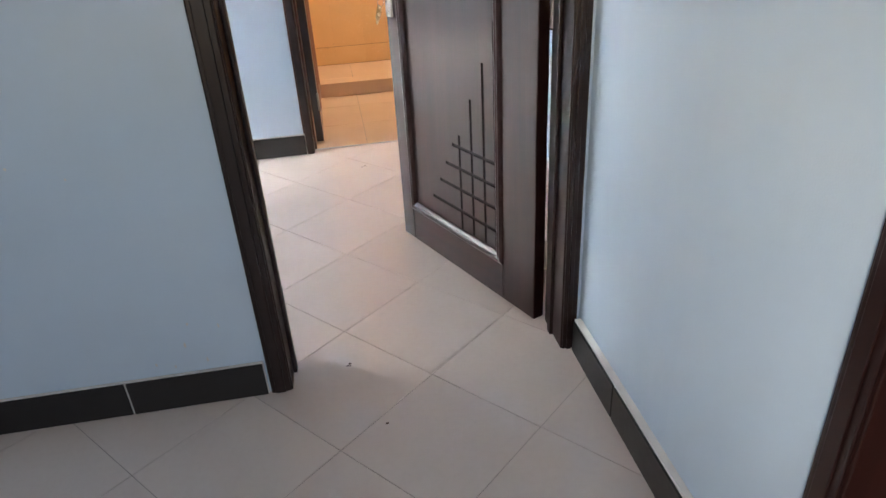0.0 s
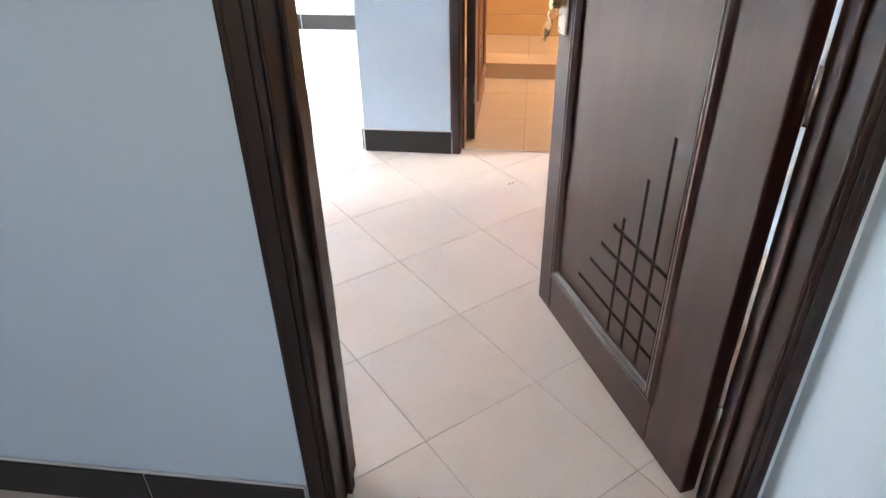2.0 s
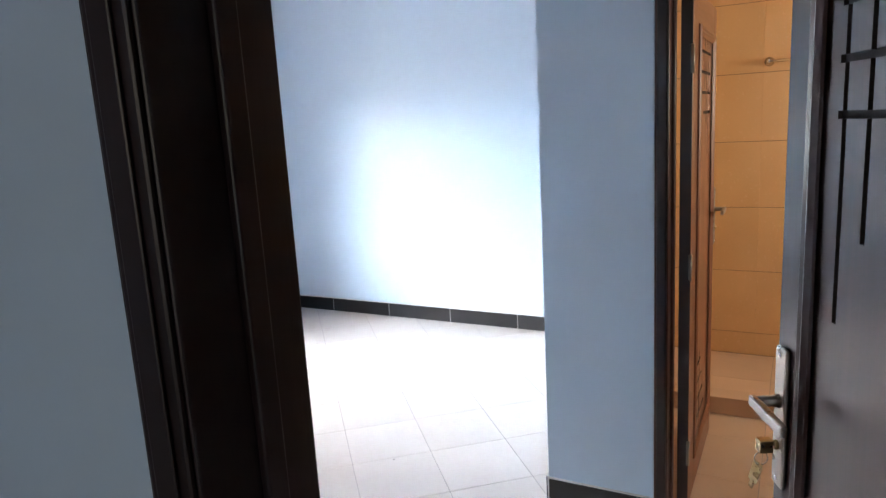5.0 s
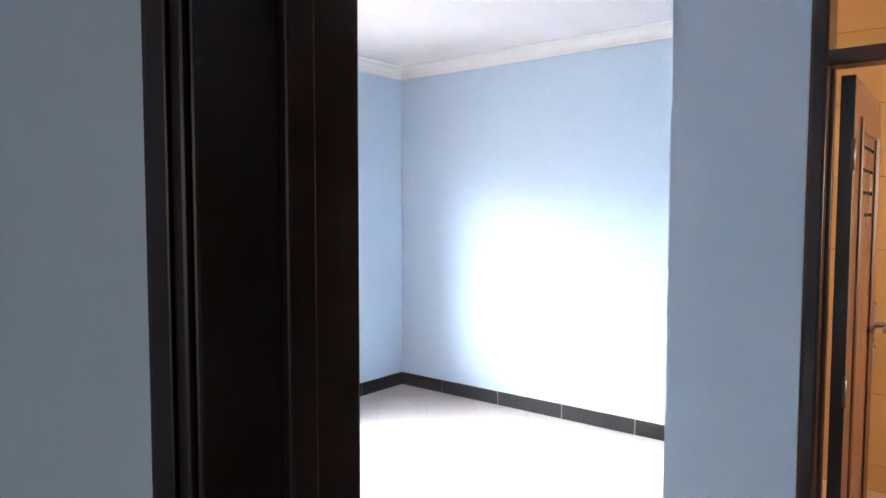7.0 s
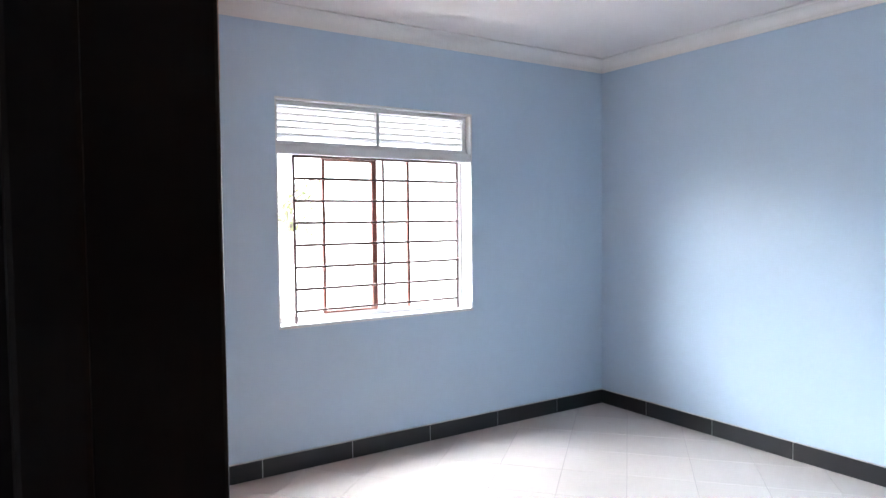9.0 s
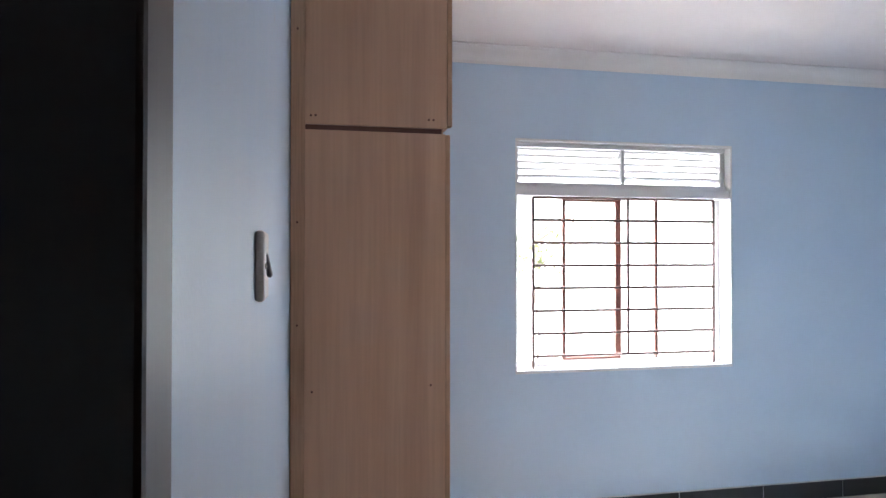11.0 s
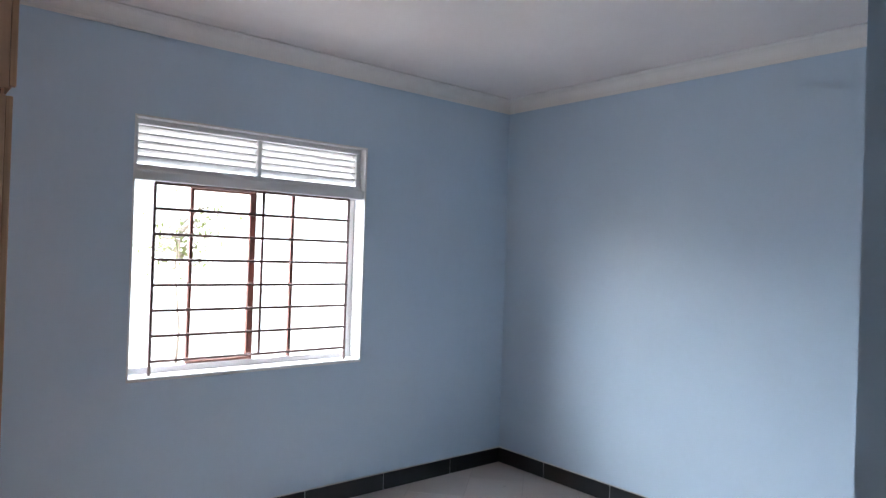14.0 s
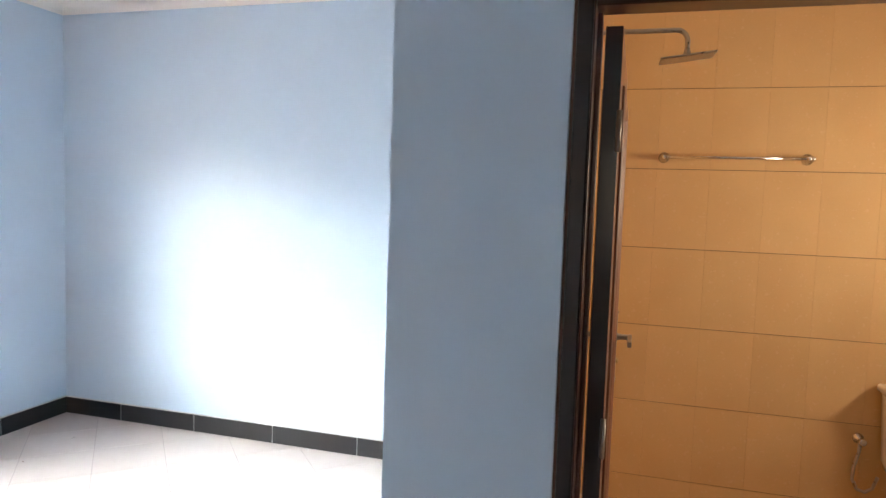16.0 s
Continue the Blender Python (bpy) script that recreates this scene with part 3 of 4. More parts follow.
# ---- bedroom window ----
win = tagged(thing("window_1", "white louvred and barred bedroom window with red-brown frames", "window", (X_WIN, 0, 0)), kind="structure")
part("reveal", box((-0.198, WY0 + 0.0005, WZ0 + 0.0005), (-0.001, WY1 - 0.0005, WZ0 + 0.020), 0.003), WHITE, win, "white painted sill")
part("reveal", box((-0.198, WY0 + 0.0005, WZ0 + 0.021), (-0.001, WY0 + 0.012, WZ1 - 0.012), 0.002), WHITE, win)
part("reveal", box((-0.198, WY1 - 0.012, WZ0 + 0.021), (-0.001, WY1 - 0.0005, WZ1 - 0.012), 0.002), WHITE, win)
part("reveal", box((-0.198, WY0 + 0.0005, WZ1 - 0.0115), (-0.001, WY1 - 0.0005, WZ1 - 0.0005), 0.002), WHITE, win)
ZT = 1.952
part("transom", box((-0.17, WY0 + 0.0125, ZT), (-0.012, WY1 - 0.0125, ZT + 0.058), 0.004), WHITE, win)
part("transom", box((-0.15, WY0 + 0.0125, ZT + 0.0585), (-0.045, WY1 - 0.0125, ZT + 0.085), 0.003), WHITE, win)
# fixed louvres over the transom
lm = (WY0 + WY1) / 2
part("louvre_frame", box((-0.14, WY0 + 0.0125, WZ1 - 0.04), (-0.06, WY1 - 0.0125, WZ1 - 0.012), 0.003), WHITEMETAL, win)
for y0 in (WY0 + 0.0125, lm - 0.012, WY1 - 0.045):
    part("louvre_frame", box((-0.138, y0, ZT + 0.0855), (-0.062, y0 + (0.024 if y0 != WY1 - 0.045 else 0.032), WZ1 - 0.0405), 0.003), WHITEMETAL, win)
for y0, y1 in ((WY0 + 0.038, lm - 0.014), (lm + 0.014, WY1 - 0.047)):
    for k in range(5):
        bm = box((-0.030, y0, -0.0045), (0.030, y1, 0.0045), 0.001, 1)
        bmesh.ops.transform(bm, matrix=pose(-0.10, 0, ZT + 0.118 + 0.0405 * k, 0, -29, 0), verts=bm.verts[:])
        part("slat", bm, SLATPAINT, win)
# outer steel frame and casements
zb = WZ0 + 0.021
part("frame", box((-0.168, WY0 + 0.0125, zb), (-0.125, WY0 + 0.045, ZT - 0.001), 0.002), WHITEMETAL, win)
part("frame", box((-0.168, WY1 - 0.045, zb), (-0.125, WY1 - 0.0125, ZT - 0.001), 0.002), WHITEMETAL, win)
part("frame", box((-0.168, WY0 + 0.0455, zb), (-0.125, WY1 - 0.0455, zb + 0.035), 0.002), WHITEMETAL, win)
for y0, w in ((1.789, 0.020), (2.146, 0.040), (2.420, 0.022)):
    part("mullion", box((-0.160, y0, zb + 0.0355), (-0.128, y0 + w, ZT - 0.0015), 0.002), REDMETAL, win, "red-brown metal upright")
part("casement_rail", box((-0.158, 1.810, ZT - 0.022), (-0.130, 2.147, ZT - 0.002), 0.002), REDMETAL, win)
part("casement_rail", box((-0.158, 1.810, zb + 0.036), (-0.130, 2.147, zb + 0.050), 0.002), REDMETAL, win)
for y0, y1 in ((WY0 + 0.046, 1.788), (1.810, 2.147), (2.195, 2.419), (2.443, WY1 - 0.046)):
    pane = part("pane", box((-0.147, y0, zb + 0.037), (-0.143, y1, ZT - 0.003)), GLASS, win, "clear glass pane")
    pane.visible_shadow = False
# burglar bars on the inner side
grille = thing("window_grille", "thin red-brown burglar bars welded across the window", "grille", (X_WIN, 0, 0))
g0, g1, gz0, gz1 = 1.570, 2.790, 0.977, 1.945
for y in (g0, 2.195, g1):
    part("upright_bar", rod([(-0.055, y, gz0), (-0.055, y, gz1)], 0.0094, 8), BARMETAL, grille)
for k in range(1, 7):
    z = gz0 + (gz1 - gz0) * k / 7
    part("cross_bar", rod([(-0.047, g0 - 0.004, z), (-0.047, g1 + 0.004, z)], 0.0094, 8), BARMETAL, grille)
for z in (gz0, gz1):
    part("edge_bar", rod([(-0.055, g0, z), (-0.055, g1, z)], 0.0094, 8), BARMETAL, grille)
for y in (g0, g1):
    part("foot_bar", rod([(-0.055, y, WZ0 + 0.019), (-0.055, y, gz0)], 0.0094, 8), BARMETAL, grille)
# window in the hall's end wall and the high bathroom window
w2 = tagged(thing("window_2", "white framed hall window", "window"), kind="structure")
for x0, x1, z0, z1 in ((-1.3, -1.25, 0.9, 2.2), (0.55, 0.6, 0.9, 2.2), (-0.375, -0.325, 0.951, 2.149), (-1.249, 0.549, 0.9, 0.95), (-1.249, 0.549, 2.15, 2.2)):
    part("window_frame", box((x0, HY0 - 0.11, z0), (x1, HY0 - 0.05, z1), 0.004), WHITEMETAL, w2)
w3 = tagged(thing("window_3", "small high bathroom window", "window"), kind="structure")
for y0, y1, z0, z1 in ((2.9, 2.94, 1.4, 2.0), (3.46, 3.5, 1.4, 2.0), (2.941, 3.459, 1.4, 1.44), (2.941, 3.459, 1.96, 2.0)):
    part("window_frame", box((BX1 + 0.05, y0, z0), (BX1 + 0.11, y1, z1), 0.004), WHITEMETAL, w3)


# ---- wardrobe ----
ward = thing("wardrobe", "pale maple laminate wardrobe built in beside the wall", "wardrobe")
WX0, WX1, WD0, WD1 = X_WIN + 0.004, -2.107, Y_IN + 0.003, 0.701
part("side_panel", box((WX1 - 0.018, 0.211, 0.0), (WX1, WD1, 2.020), 0.001), MAPLE, ward, "tall lower side board with screw marks")
part("side_panel", box((WX1 - 0.018, 0.211, 2.039), (WX1, WD1 + 0.006, 2.672), 0.001), MAPLE, ward, "upper side board")
part("gap_board", box((WX1 - 0.03, 0.211, 2.0205), (WX1 - 0.008, WD1 - 0.012, 2.0385)), GAPDARK, ward, "dark shadow gap between the two units")
part("filler_strip", box((WX1 - 0.016, WD0, 0.0), (WX1 + 0.010, 0.210, 2.735), 0.002), MAPLE_EDGE, ward, "lighter scribing strip against the wall")
part("top_filler", box((WX1 - 0.018, 0.211, 2.673), (WX1 - 0.001, WD1 - 0.035, 2.812), 0.001), MAPLE, ward)
part("front_edge", box((WX1 - 0.02, WD1 + 0.0005, 0.02), (WX1 - 0.002, WD1 + 0.018, 2.018), 0.002), MAPLE_EDGE, ward)
part("front_edge", box((WX1 - 0.02, WD1 + 0.0065, 2.046), (WX1 + 0.004, WD1 + 0.024, 2.668), 0.002), MAPLE_EDGE, ward)
dw = (WX1 - 0.022 - WX0) / 3
for k in range(3):
    x0 = WX0 + dw * k
    for z0, z1 in ((0.08, 2.013), (2.048, 2.665)):
        d = part("wardrobe_door", box((x0 + 0.002, WD1 + 0.0005, z0), (x0 + dw - 0.002, WD1 + 0.018, z1), 0.002), MAPLE, ward)
        hz = 1.05 if z0 < 1 else 2.1
        part("handle", rod([(x0 + 0.05, WD1 + 0.018, hz - 0.06), (x0 + 0.05, WD1 + 0.04, hz - 0.05), (x0 + 0.05, WD1 + 0.04, hz + 0.05), (x0 + 0.05, WD1 + 0.018, hz + 0.06)], 0.005, 8), CHROME, d)
part("carcass", box((WX0, WD0, 0.03), (WX1 - 0.031, WD1 - 0.001, 2.66), 0.002), MAPLE, ward)
part("plinth", box((WX0, WD0 + 0.01, 0.0), (WX1 - 0.032, WD1 - 0.04, 0.0295)), MAPLE_EDGE, ward)
for y, z in ((0.230, 2.068), (0.246, 2.069), (0.641, 2.069), (0.658, 2.069), (0.648, 1.129), (0.235, 1.121), (0.64, 2.695)):
    part("screw_hole", lathe([(0.0042, 0.0), (0.0042, 0.0012), (0.002, 0.0016)], (WX1 + (0.0 if z < 2.68 else -0.001), y, z), "x", 8), GAPDARK, ward)
for z in (0.55, 1.35, 1.70, 2.36, 2.55):
    part("screw_hole", lathe([(0.004, 0.0), (0.004, 0.0012), (0.002, 0.0016)], (WX1 + 0.010, 0.185, z), "x", 8), GAPDARK, ward)

# ---- light switch by the door ----
sw = thing("light_switch", "surface mounted ivory light switch with one rocker", "light switch", (-0.538, Y_IN, 1.573))
plate = part("plate", box((-0.038, 0.0005, -0.038), (0.038, 0.0105, 0.038), 0.004, 3), PLASTIC, sw)
rocker = box((-0.008, 0, -0.014), (0.008, 0.006, 0.014), 0.003)
bmesh.ops.transform(rocker, matrix=pose(0, 0.0085, 0, 12, 0, 0), verts=rocker.verts[:])
part("rocker", rocker, PLASTICDARK, plate)
for x in (-0.027, 0.027):
    part("screw", lathe([(0.0035, 0.0), (0.0035, 0.0012), (0.002, 0.0018)], (x, 0.0105, 0), "y", 10), NICKEL, plate)

# ---- ceiling lamp ----
lamp = thing("ceiling_lamp", "round flat white ceiling lamp, switched off", "ceiling lamp", (-1.985, 2.096, Z_CEIL))
part("rim", lathe([(0.100, 0.0), (0.108, -0.004), (0.110, -0.020), (0.107, -0.030), (0.098, -0.033)], (0, 0, 0), "z", 40), WHITEMETAL, lamp)
part("cover", lathe([(0.097, -0.0335), (0.095, -0.0355), (0.05, -0.038), (0.004, -0.0385)], (0, 0, 0), "z", 40), OPAL, lamp)

# ---- bathroom ----
setting("bathroom_floor", box((BX0 + 0.001, Y_BATH + 0.058, -0.10), (BX1 - 0.001, Y_FAR - 0.002, -0.002)), GROUT, "tan tiled bathroom floor", "floor")
setting("threshold", box((B0 + 0.001, Y_BATH + 0.045, -0.1), (B1 - 0.001, Y_BATH + 0.0575, 0.004), 0.002), FILLER, "rough cement strip under the bathroom door")
kerb = tagged(thing("shower_kerb", "low tan tiled kerb across the shower", "kerb"), kind="structure")
part("kerb_body", box((BX0 + 0.012, 3.158, 0.0005), (BX1 - 0.001, 3.262, 0.088), 0.003), BATHFLOOR, kerb)
part("kerb_top", box((BX0 + 0.012, 3.150, 0.0885), (BX1 - 0.001, 3.269, 0.098), 0.003), BATHFLOOR, kerb)
arm_y = 3.71
shower = thing("shower_head", "square steel rain shower head on a bent wall arm", "shower", (0, arm_y, 0))
bend = [(0.31 + 0.05 * math.sin(a), 0, 2.312 + 0.05 * math.cos(a)) for a in [i * math.pi / 12 for i in range(7)]]
part("arm", rod([(BX0 + 0.011, 0, 2.362), (0.0, 0, 2.362), *bend, (0.36, 0, 2.267)], 0.011, 12), NICKEL, shower)
part("wall_flange", lathe([(0.030, 0.0), (0.030, 0.004), (0.018, 0.012)], (BX0 + 0.0105, 0, 2.362), "x", 20), NICKEL, shower)
part("joint", lathe([(0.012, -0.016), (0.017, -0.004), (0.013, 0.010), (0.011, 0.018)], (0.36, 0, 2.262), "z", 16), NICKEL, shower)
plate_bm = box((-0.115, -0.115, -0.005), (0.115, 0.115, 0.005), 0.004)
bmesh.ops.transform(plate_bm, matrix=pose(0.36, 0, 2.240, 5, -7, 0), verts=plate_bm.verts[:])
part("rose", plate_bm, NICKEL, shower, "flat square steel rose")
rail = thing("towel_rail", "thin chrome towel rail on round wall mounts", "towel rail", (0, BY1, 1.828))
part("bar", rod([(0.301, -0.058, 0), (0.961, -0.058, 0)], 0.008, 12), CHROME, rail)
for x in (0.301, 0.961):
    part("wall_mount", lathe([(0.027, -0.001), (0.027, -0.010), (0.015, -0.018), (0.012, -0.072), (0.004, -0.075)], (x, 0, 0), "y", 20), CHROME, rail)
part("end_cap", lathe([(0.008, 0.0), (0.011, 0.004), (0.011, 0.022), (0.006, 0.026)], (0.962, -0.058, 0), "x", 14), CHROME, rail)

wc = thing("toilet", "white porcelain toilet with its cistern on the tiled wall", "toilet", (1.535, BY1, -0.0))
cist = bmesh.new()
levels = [(0.36, 0.155, 0.13), (0.40, 0.170, 0.155), (0.55, 0.180, 0.170), (0.715, 0.190, 0.178), (0.728, 0.190, 0.178)]
rings = []
for z, hw, dp in levels:
    ring = []
    for k in range(24):
        a = 2 * math.pi * k / 24
        cx, cy = math.cos(a), math.sin(a)
        px = math.copysign(abs(cx) ** 0.45, cx) * hw
        py = math.copysign(abs(cy) ** 0.45, cy) * dp / 2 - dp / 2 - 0.002
        ring.append(cist.verts.new((px, py, z)))
    rings.append(ring)
for a, b in zip(rings, rings[1:]):
    for k in range(24):
        cist.faces.new((a[k], a[(k + 1) % 24], b[(k + 1) % 24], b[k])).smooth = True
cist.faces.new(rings[0][::-1])
cist.faces.new(rings[-1])
part("cistern", cist, PORCELAIN, wc)
part("cistern_lid", box((-0.200, -0.190, 0.729), (0.200, -0.001, 0.767), 0.014, 3), PORCELAIN, wc)
part("flush_button", lathe([(0.020, 0.0), (0.020, 0.006), (0.016, 0.008)], (0, -0.09, 0.767), "z", 18), CHROME, wc)
bowl = bmesh.new()
rings = []
for z, rx, ry, oy in ((0.0, 0.115, 0.20, -0.33), (0.03, 0.112, 0.195, -0.33), (0.15, 0.10, 0.18, -0.34), (0.28, 0.15, 0.22, -0.38), (0.36, 0.180, 0.25, -0.41), (0.385, 0.182, 0.252, -0.41)):
    rings.append([bowl.verts.new((rx * math.cos(2 * math.pi * k / 24), oy + ry * math.sin(2 * math.pi * k / 24), z)) for k in range(24)])
for a, b in zip(rings, rings[1:]):
    for k in range(24):
        bowl.faces.new((a[k], a[(k + 1) % 24], b[(k + 1) % 24], b[k])).smooth = True
bowl.faces.new(rings[0][::-1])
bowl.faces.new(rings[-1])
add_box(bowl, (-0.10, -0.22, 0.10), (0.10, -0.004, 0.359), 0.02)
part("bowl", bowl, PORCELAIN, wc)
lid = bmesh.new()
r0 = [lid.verts.new((0.184 * math.cos(2 * math.pi * k / 28), -0.415 + 0.235 * math.sin(2 * math.pi * k / 28), 0.386)) for k in range(28)]
r1 = [lid.verts.new((0.186 * math.cos(2 * math.pi * k / 28), -0.415 + 0.237 * math.sin(2 * math.pi * k / 28), 0.410)) for k in range(28)]
r2 = [lid.verts.new((0.170 * math.cos(2 * math.pi * k / 28), -0.415 + 0.220 * math.sin(2 * math.pi * k / 28), 0.420)) for k in range(28)]
for a, b in ((r0, r1), (r1, r2)):
    for k in range(28):
        lid.faces.new((a[k], a[(k + 1) % 28], b[(k + 1) % 28], b[k])).smooth = True
lid.faces.new(r0[::-1])
lid.faces.new(r2)
part("seat_lid", lid, PORCELAIN, wc)
valve = thing("angle_valve", "chrome stop valve with a steel hose to the toilet", "valve", (1.276, BY1, 0.485))
part("flange", lathe([(0.026, -0.001), (0.026, -0.005), (0.012, -0.010), (0.010, -0.05), (0.004, -0.052)], (0, 0, 0), "y", 18), CHROME, valve)
part("knob", lathe([(0.010, -0.052), (0.018, -0.056), (0.018, -0.075), (0.012, -0.079)], (0, 0, 0), "y", 14), CHROME, valve)
part("hose", rod([(0, -0.04, -0.008), (-0.004, -0.042, -0.06), (-0.022, -0.045, -0.13), (-0.026, -0.05, -0.19), (-0.005, -0.055, -0.235), (0.03, -0.055, -0.245), (0.06, -0.06, -0.22), (0.075, -0.07, -0.16)], 0.008, 8), HOSE, valve)

# ---- a shrub and a thin tree outside the window ----
rng = random.Random(7)


def tree(at, height, spread, leaves):
    root = thing("tree", "slender green tree beyond the window", "tree", at)
    part("trunk", rod([(0, 0, 0), (0.05, 0.03, height * 0.35), (0.02, -0.04, height * 0.7), (0.06, 0.0, height)], [0.024, 0.02, 0.015, 0.008], 10), BARK, root)
    bm = bmesh.new()
    for b in range(14):
        a, z0 = rng.uniform(0, 2 * math.pi), height * rng.uniform(0.70, 0.95)
        tip = Vector((math.cos(a) * spread * rng.uniform(0.5, 1), math.sin(a) * spread * rng.uniform(0.5, 1), z0 + rng.uniform(-0.1, 0.35)))
        start = Vector((0.04, 0, z0))
        part("branch", rod([start, start.lerp(tip, 0.5) + Vector((0, 0, 0.08)), tip], [0.025, 0.015, 0.006], 6), BARK, root)
        for k in range(leaves // 14):
            c = start.lerp(tip, rng.uniform(0.35, 1.05)) + Vector([rng.gauss(0, 0.16) for i in range(3)])
            m = Matrix.Translation(c) @ Euler([rng.uniform(0, 6.3) for i in range(3)]).to_matrix().to_4x4()
            s = rng.uniform(0.025, 0.05)
            vs = [bm.verts.new(m @ Vector(p)) for p in ((-s, 0, 0), (0, -s * 0.45, s * 0.1), (s, 0, 0), (0, s * 0.45, s * 0.1))]
            bm.faces.new(vs)
    part("crown", bm, LEAF, root)


tree((-8.9, 3.45, -0.33), 2.35, 0.55, 476)


# ---- skirting: black tile pieces on a filler bed ----
SK_H = 0.112


def skirting(name, a, b, inward, joints, label="glossy black tile skirting with pale joints", proud=0.0):
    """Pieces from a to b along a wall; joints: distances from a at which one piece meets the next."""
    a, b = Vector((*a, 0)), Vector((*b, 0))
    d = (b - a).normalized()
    n = Vector((*inward, 0))
    length = (b - a).length
    m = Matrix((d, n, Vector((0, 0, 1)))).transposed().to_4x4()
    m.translation = a
    bed = box((0.0, 0.0006, 0.0004), (length, 0.0072 + proud, SK_H - 0.001))
    add_box(bed, (0.0, 0.0006, SK_H + 0.0002), (length, 0.0088 + proud, SK_H + 0.006), 0.002, 1)
    bmesh.ops.transform(bed, matrix=m, verts=bed.verts[:])
    root = setting(name, bed, FILLER, label, "skirting")
    cuts = [0.0, *joints, length]
    made = {}
    for s0, s1 in zip(cuts, cuts[1:]):
        w = round(s1 - s0 - 0.006, 3)
        if w not in made:
            made[w] = mesh_of("tile", box((0, 0.0074, 0.0015), (w, 0.0135, SK_H), 0.0012, 1), BLACKTILE)
        t = new("tile", made[w])
        t.parent = root
        t.matrix_parent_inverse = Matrix()
        t.matrix_basis = m @ Matrix.Translation((s0 + 0.003, proud, 0))
    return root


FP = 0.580
skirting("baseboard_far", (X_WIN + 0.014, Y_FAR), (X_COL - 0.014, Y_FAR), (0, -1), [0.458 + FP * k for k in range(5)])
skirting("baseboard_window", (X_WIN, Y_FAR), (X_WIN, 0.72), (1, 0), [0.514 + 0.594 * k for k in range(6) if 0.514 + 0.594 * k < 3.3])
skirting("baseboard_block_front", (X_COL, Y_BATH), (B0 - 0.041, Y_BATH), (0, -1), [])
skirting("baseboard_block_side", (X_COL, Y_BATH), (X_COL, Y_FAR - 0.014), (-1, 0), [0.577, 1.154, 1.731])
skirting("baseboard_front_rest", (B1 + 0.048, Y_BATH), (X_ROOM, Y_BATH), (0, -1), [])
skirting("baseboard_entry", (-2.05, Y_IN), (DX0 - 0.07, Y_IN), (0, 1), [0.577, 1.154, 1.731])
skirting("baseboard_hall_front", (DX0 - 0.069, 0.0), (HX0, 0.0), (0, -1), [0.388 + 0.577 * k for k in range(5)])
skirting("baseboard_hall_side", (X_HALL, -0.02), (X_HALL, -0.997), (-1, 0), [0.315, 0.892], proud=0.014)


# ---- grit and dried specks on the floor ----
specks = bmesh.new()
for x, y in ((-0.503, 1.235), (0.325, 1.740), (-3.115, 3.435), (-3.168, 3.815), (0.186, 0.072), (0.265, -0.223), (-1.2, 2.1), (-2.2, 2.7), (-0.9, 0.9)):
    for k in range(rng.randint(1, 3)):
        cx, cy, s = x + rng.gauss(0, 0.008), y + rng.gauss(0, 0.008), rng.uniform(0.003, 0.007)
        base = [specks.verts.new((cx + s * rng.uniform(0.7, 1.5) * math.cos(a), cy + s * rng.uniform(0.6, 1.1) * math.sin(a), 0.0002)) for a in [i * math.pi / 3 for i in range(6)]]
        peak = specks.verts.new((cx, cy, 0.0022))
        for i in range(6):
            specks.faces.new((base[i], base[(i + 1) % 6], peak))
tagged(new("floor_grit", mesh_of("floor_grit", specks, GRIT)), "dark grains of grit scattered on the floor tiles", "grit", "", "stuff")


# ---- pale chips and scuffs in the wall paint ----
chips = bmesh.new()
for x, y, z in ((-0.428, -1, 0.734), (-0.269, -1, 0.210), (-0.167, -1, 0.260), (-0.551, -1, 0.776), (-0.248, -1, 0.278), (-0.36, -1, 0.155), (-0.31, -1, 0.140), (-0.22, -1, 0.150), (-0.936, 1, 1.988), (-0.714, 1, 1.533), (-0.629, 1, 1.593), (-0.669, 1, 1.565)):
    w, h = rng.uniform(0.002, 0.004), rng.uniform(0.003, 0.010)
    ring = [(x + w * rng.uniform(0.6, 1.3) * math.cos(a), z + h * rng.uniform(0.6, 1.3) * math.sin(a)) for a in [i * math.pi / 4 for i in range(8)]]
    wall, face = (-0.0001, -0.0009) if y < 0 else (Y_IN + 0.0001, Y_IN + 0.0009)
    rim = [chips.verts.new((px, wall, pz)) for px, pz in ring]
    peak = chips.verts.new((x, face, z))
    for i in range(8):
        chips.faces.new((rim[i], rim[(i + 1) % 8], peak))
bmesh.ops.recalc_face_normals(chips, faces=chips.faces[:])
tagged(new("wall_scuffs", mesh_of("wall_scuffs", chips, FILLER)), "small pale chips and scuffs in the blue wall paint", "scuff", "", "stuff")


# ---- floor tiles, laid diagonally ----
setting("floor_bed", box((HX0 - 0.1, HY0 - 0.1, -0.11), (X_ROOM + 0.1, Y_BATH + 0.044, -0.0022)), GROUT, "grey-brown grout between beige floor tiles", "floor")
setting("floor_bed_window", box((X_WIN - 0.1, Y_IN, -0.11), (HX0 - 0.101, Y_FAR + 0.05, -0.0022)), GROUT, "grey-brown grout between beige floor tiles", "floor")
floor_root = setting("floor", box((HX0 - 0.1, Y_BATH + 0.0441, -0.11), (X_COL + 0.05, Y_FAR + 0.05, -0.0022)), GROUT, "beige ceramic floor tiles laid diagonally with thin dark joints", "floor")

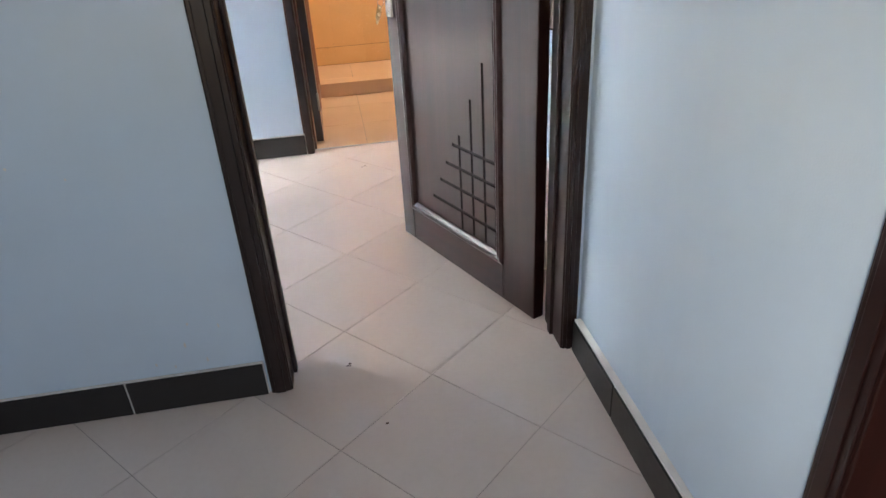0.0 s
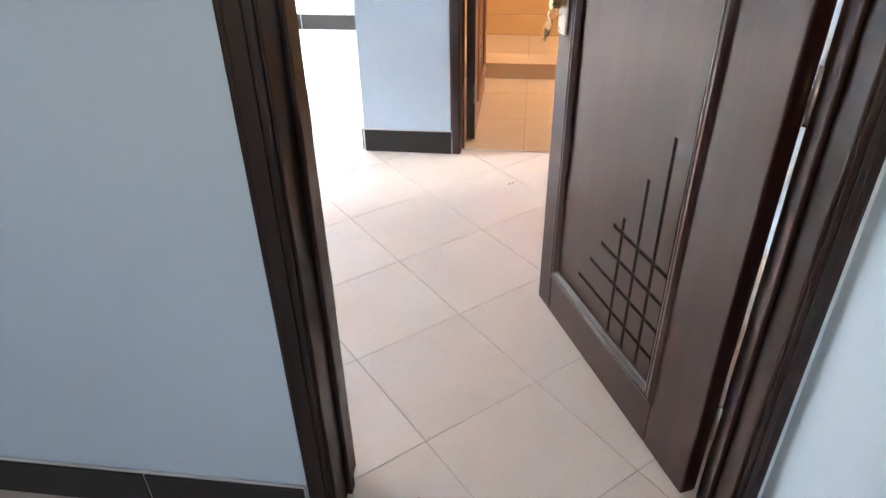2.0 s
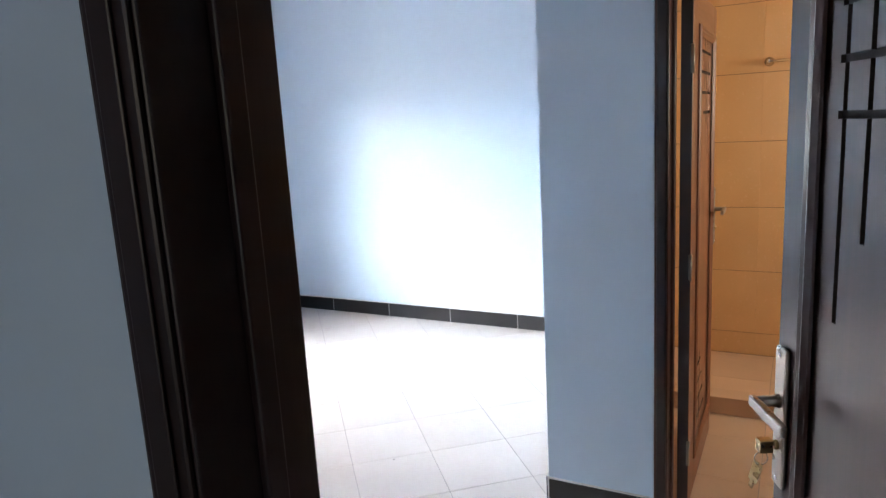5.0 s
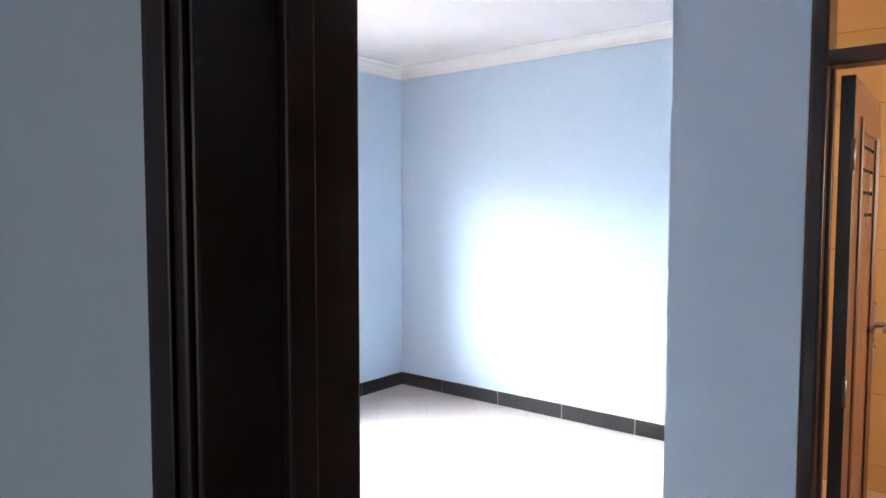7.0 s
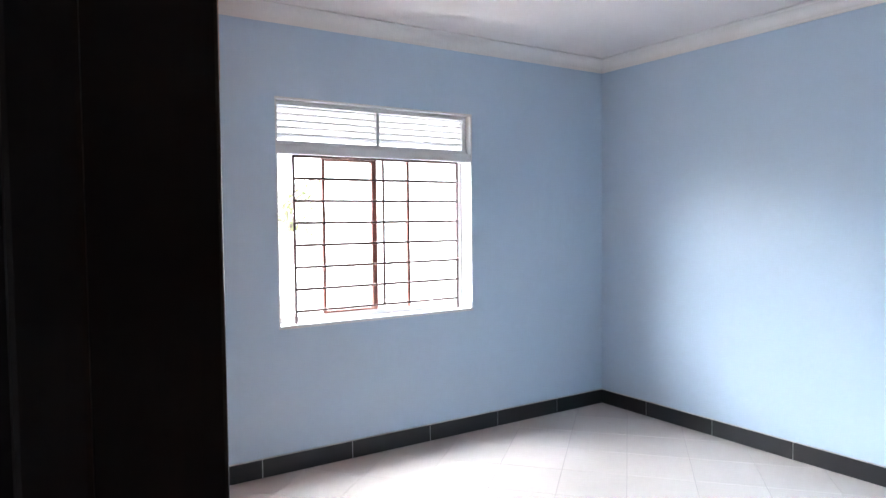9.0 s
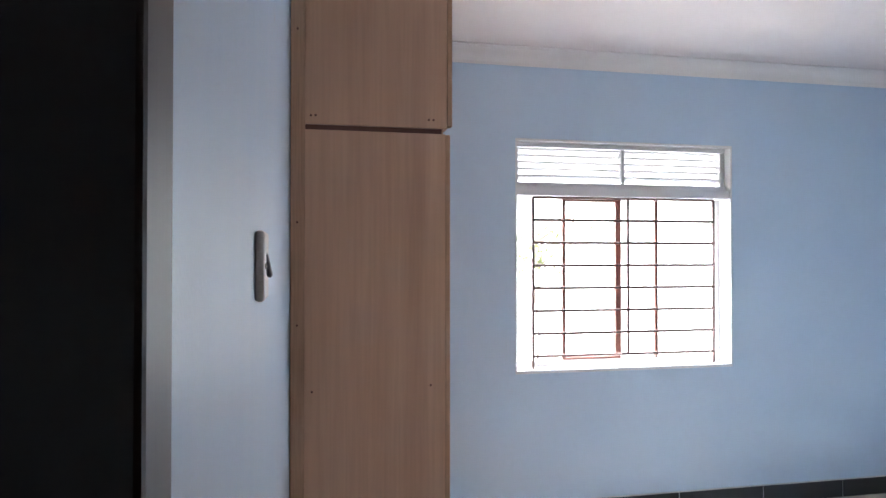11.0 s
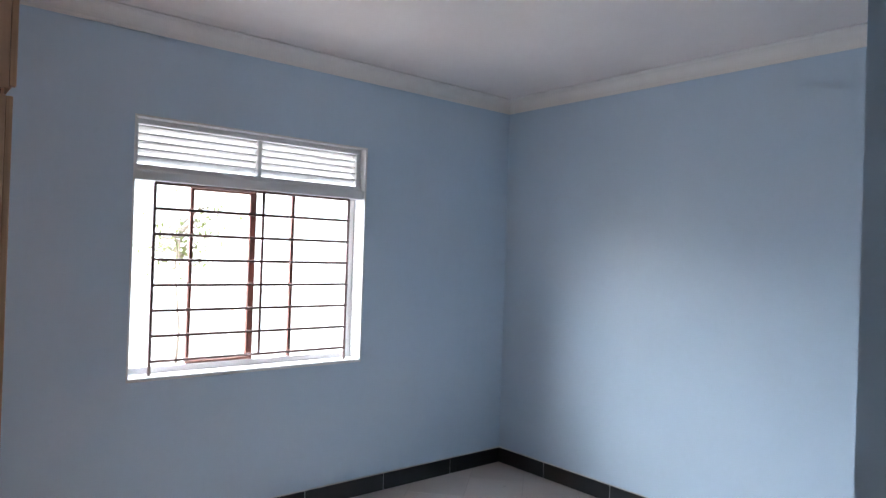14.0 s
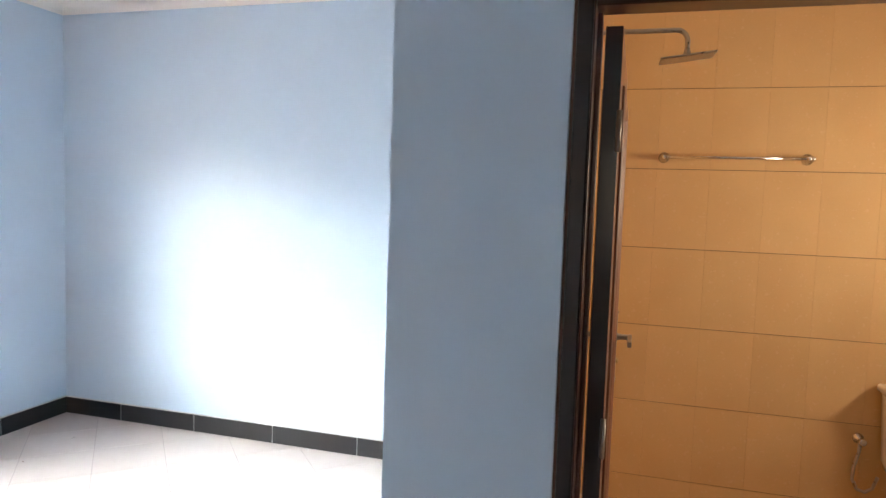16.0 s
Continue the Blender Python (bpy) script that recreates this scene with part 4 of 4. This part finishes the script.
PITCH, GAP = 0.385, 0.0022
TURN = radians(41.4)
UX = Vector((math.cos(TURN), math.sin(TURN)))
VX = Vector((math.sin(TURN), -math.cos(TURN)))
ORIGIN = Vector((-0.564, 1.664))
U0, V0 = ORIGIN.dot(UX), ORIGIN.dot(VX)
RECTS = [(X_WIN, Y_IN, X_ROOM, Y_BATH + 0.044), (X_WIN, Y_BATH + 0.044, X_COL, Y_FAR), (DX0 - 0.001, 0.0, DX1 + 0.001, Y_IN), (HX0, HY0, X_HALL, 0.0)]


def clip(poly, rect):
    """The part of a polygon that lies inside a rectangle."""
    for axis, bound, sign in ((0, rect[0], 1), (0, rect[2], -1), (1, rect[1], 1), (1, rect[3], -1)):
        out = []
        for p, q in zip(poly, poly[1:] + poly[:1]):
            dp, dq = (p[axis] - bound) * sign, (q[axis] - bound) * sign
            if dp >= 0:
                out.append(p)
            if (dp >= 0) != (dq >= 0):
                out.append(p + (q - p) * (dp / (dp - dq)))
        poly = out
        if len(poly) < 3:
            return []
    return poly


def area(poly):
    return abs(sum(p[0] * q[1] - q[0] * p[1] for p, q in zip(poly, poly[1:] + poly[:1]))) / 2


side = PITCH - GAP
whole = mesh_of("tile", box((-side / 2, -side / 2, -0.006), (side / 2, side / 2, 0.0), 0.0007, 1), FLOORTILE)
for i in range(-16, 12):
    for j in range(-18, 12):
        c = UX * (U0 + PITCH * (i + 0.5)) + VX * (V0 + PITCH * (j + 0.5))
        h = side / 2
        poly = [c + UX * a * h + VX * b * h for a, b in ((-1, -1), (1, -1), (1, 1), (-1, 1))]
        pieces = [q for q in (clip(poly, r) for r in RECTS) if q and area(q) > 2e-4]
        if not pieces:
            continue
        if sum(area(q) for q in pieces) > side * side * 0.999:
            t = new("tile", whole)
            t.matrix_basis = pose(c[0], c[1], 0, 0, 0, math.degrees(TURN))
        else:
            bm = bmesh.new()
            for q in pieces:
                up = [bm.verts.new((p[0] - c[0], p[1] - c[1], 0.0)) for p in q]
                dn = [bm.verts.new((p[0] - c[0], p[1] - c[1], -0.006)) for p in q]
                bm.faces.new(up)
                bm.faces.new(dn[::-1])
                for k in range(len(q)):
                    bm.faces.new((up[k], dn[k], dn[(k + 1) % len(q)], up[(k + 1) % len(q)]))
            bmesh.ops.recalc_face_normals(bm, faces=bm.faces[:])
            t = new("tile", mesh_of("tile", bm, FLOORTILE))
            t.matrix_basis = pose(c[0], c[1], 0)
        t.parent = floor_root

# bathroom wall tiles, upright, and its square floor tiles
TW, TH = 0.2550, 0.4060
bath_back = setting("wall_bath_back", box((BX0 + 0.001, BY1 + 0.004, ZB), (BX1 - 0.001, Y_FAR - 0.001, Z_CEIL)), DARKGROUT, "tan glazed wall tiles with dark level joints", "wall")
bath_left = setting("wall_bath_lining", box((BX0 + 0.0005, BY0 + 0.002, ZB), (BX0 + 0.004, BY1 + 0.0035, Z_CEIL)), DARKGROUT, "tan glazed wall tiles beside the shower", "wall")
x_first, z_first = 0.780 - 5 * TW, 1.364 - 4 * TH


def wall_tiles(root, across0, across1, first, place):
    made = {}
    for i in range(0, 14):
        a0, a1 = max(first + i * TW, across0), min(first + (i + 1) * TW, across1)
        if a1 - a0 < 0.02:
            continue
        for j in range(0, 9):
            z0, z1 = max(z_first + j * TH, 0.0), min(z_first + (j + 1) * TH, Z_CEIL)
            if z1 - z0 < 0.02:
                continue
            key = (round(a1 - a0, 4), round(z1 - z0, 4))
            if key not in made:
                made[key] = mesh_of("tile", box((0.0001, -0.006, 0.0014), (key[0] - 0.0001, 0.0, key[1] - 0.0014), 0.0009, 1), BATHTILE)
            t = new("tile", made[key])
            t.matrix_basis = place(a0, a1, z0)
            t.parent = root


wall_tiles(bath_back, BX0 + 0.012, BX1, x_first, lambda a, b, z: pose(a, BY1 + 0.0038, z))
wall_tiles(bath_left, BY0 + 0.004, BY1 - 0.003, BY0 - 0.12, lambda a, b, z: pose(BX0 + 0.0042, a, z, 0, 0, 90))
bf = bpy.data.objects["bathroom_floor"]
cut = {}
for i in range(7):
    for j in range(6):
        x0, x1 = max(-0.42 + 0.4 * i, BX0 + 0.012), min(-0.42 + 0.4 * (i + 1), BX1)
        y0, y1 = max(Y_BATH + 0.059 + 0.4 * j, Y_BATH + 0.059), min(Y_BATH + 0.059 + 0.4 * (j + 1), BY1 - 0.003)
        if x1 - x0 < 0.02 or y1 - y0 < 0.02:
            continue
        key = (round(x1 - x0, 3), round(y1 - y0, 3))
        if key not in cut:
            cut[key] = mesh_of("tile", box((0.0012, 0.0012, -0.006), (key[0] - 0.0012, key[1] - 0.0012, 0.0), 0.0007, 1), BATHFLOOR)
        t = new("tile", cut[key])
        t.matrix_basis = pose(x0, y0, 0.0)
        t.parent = bf
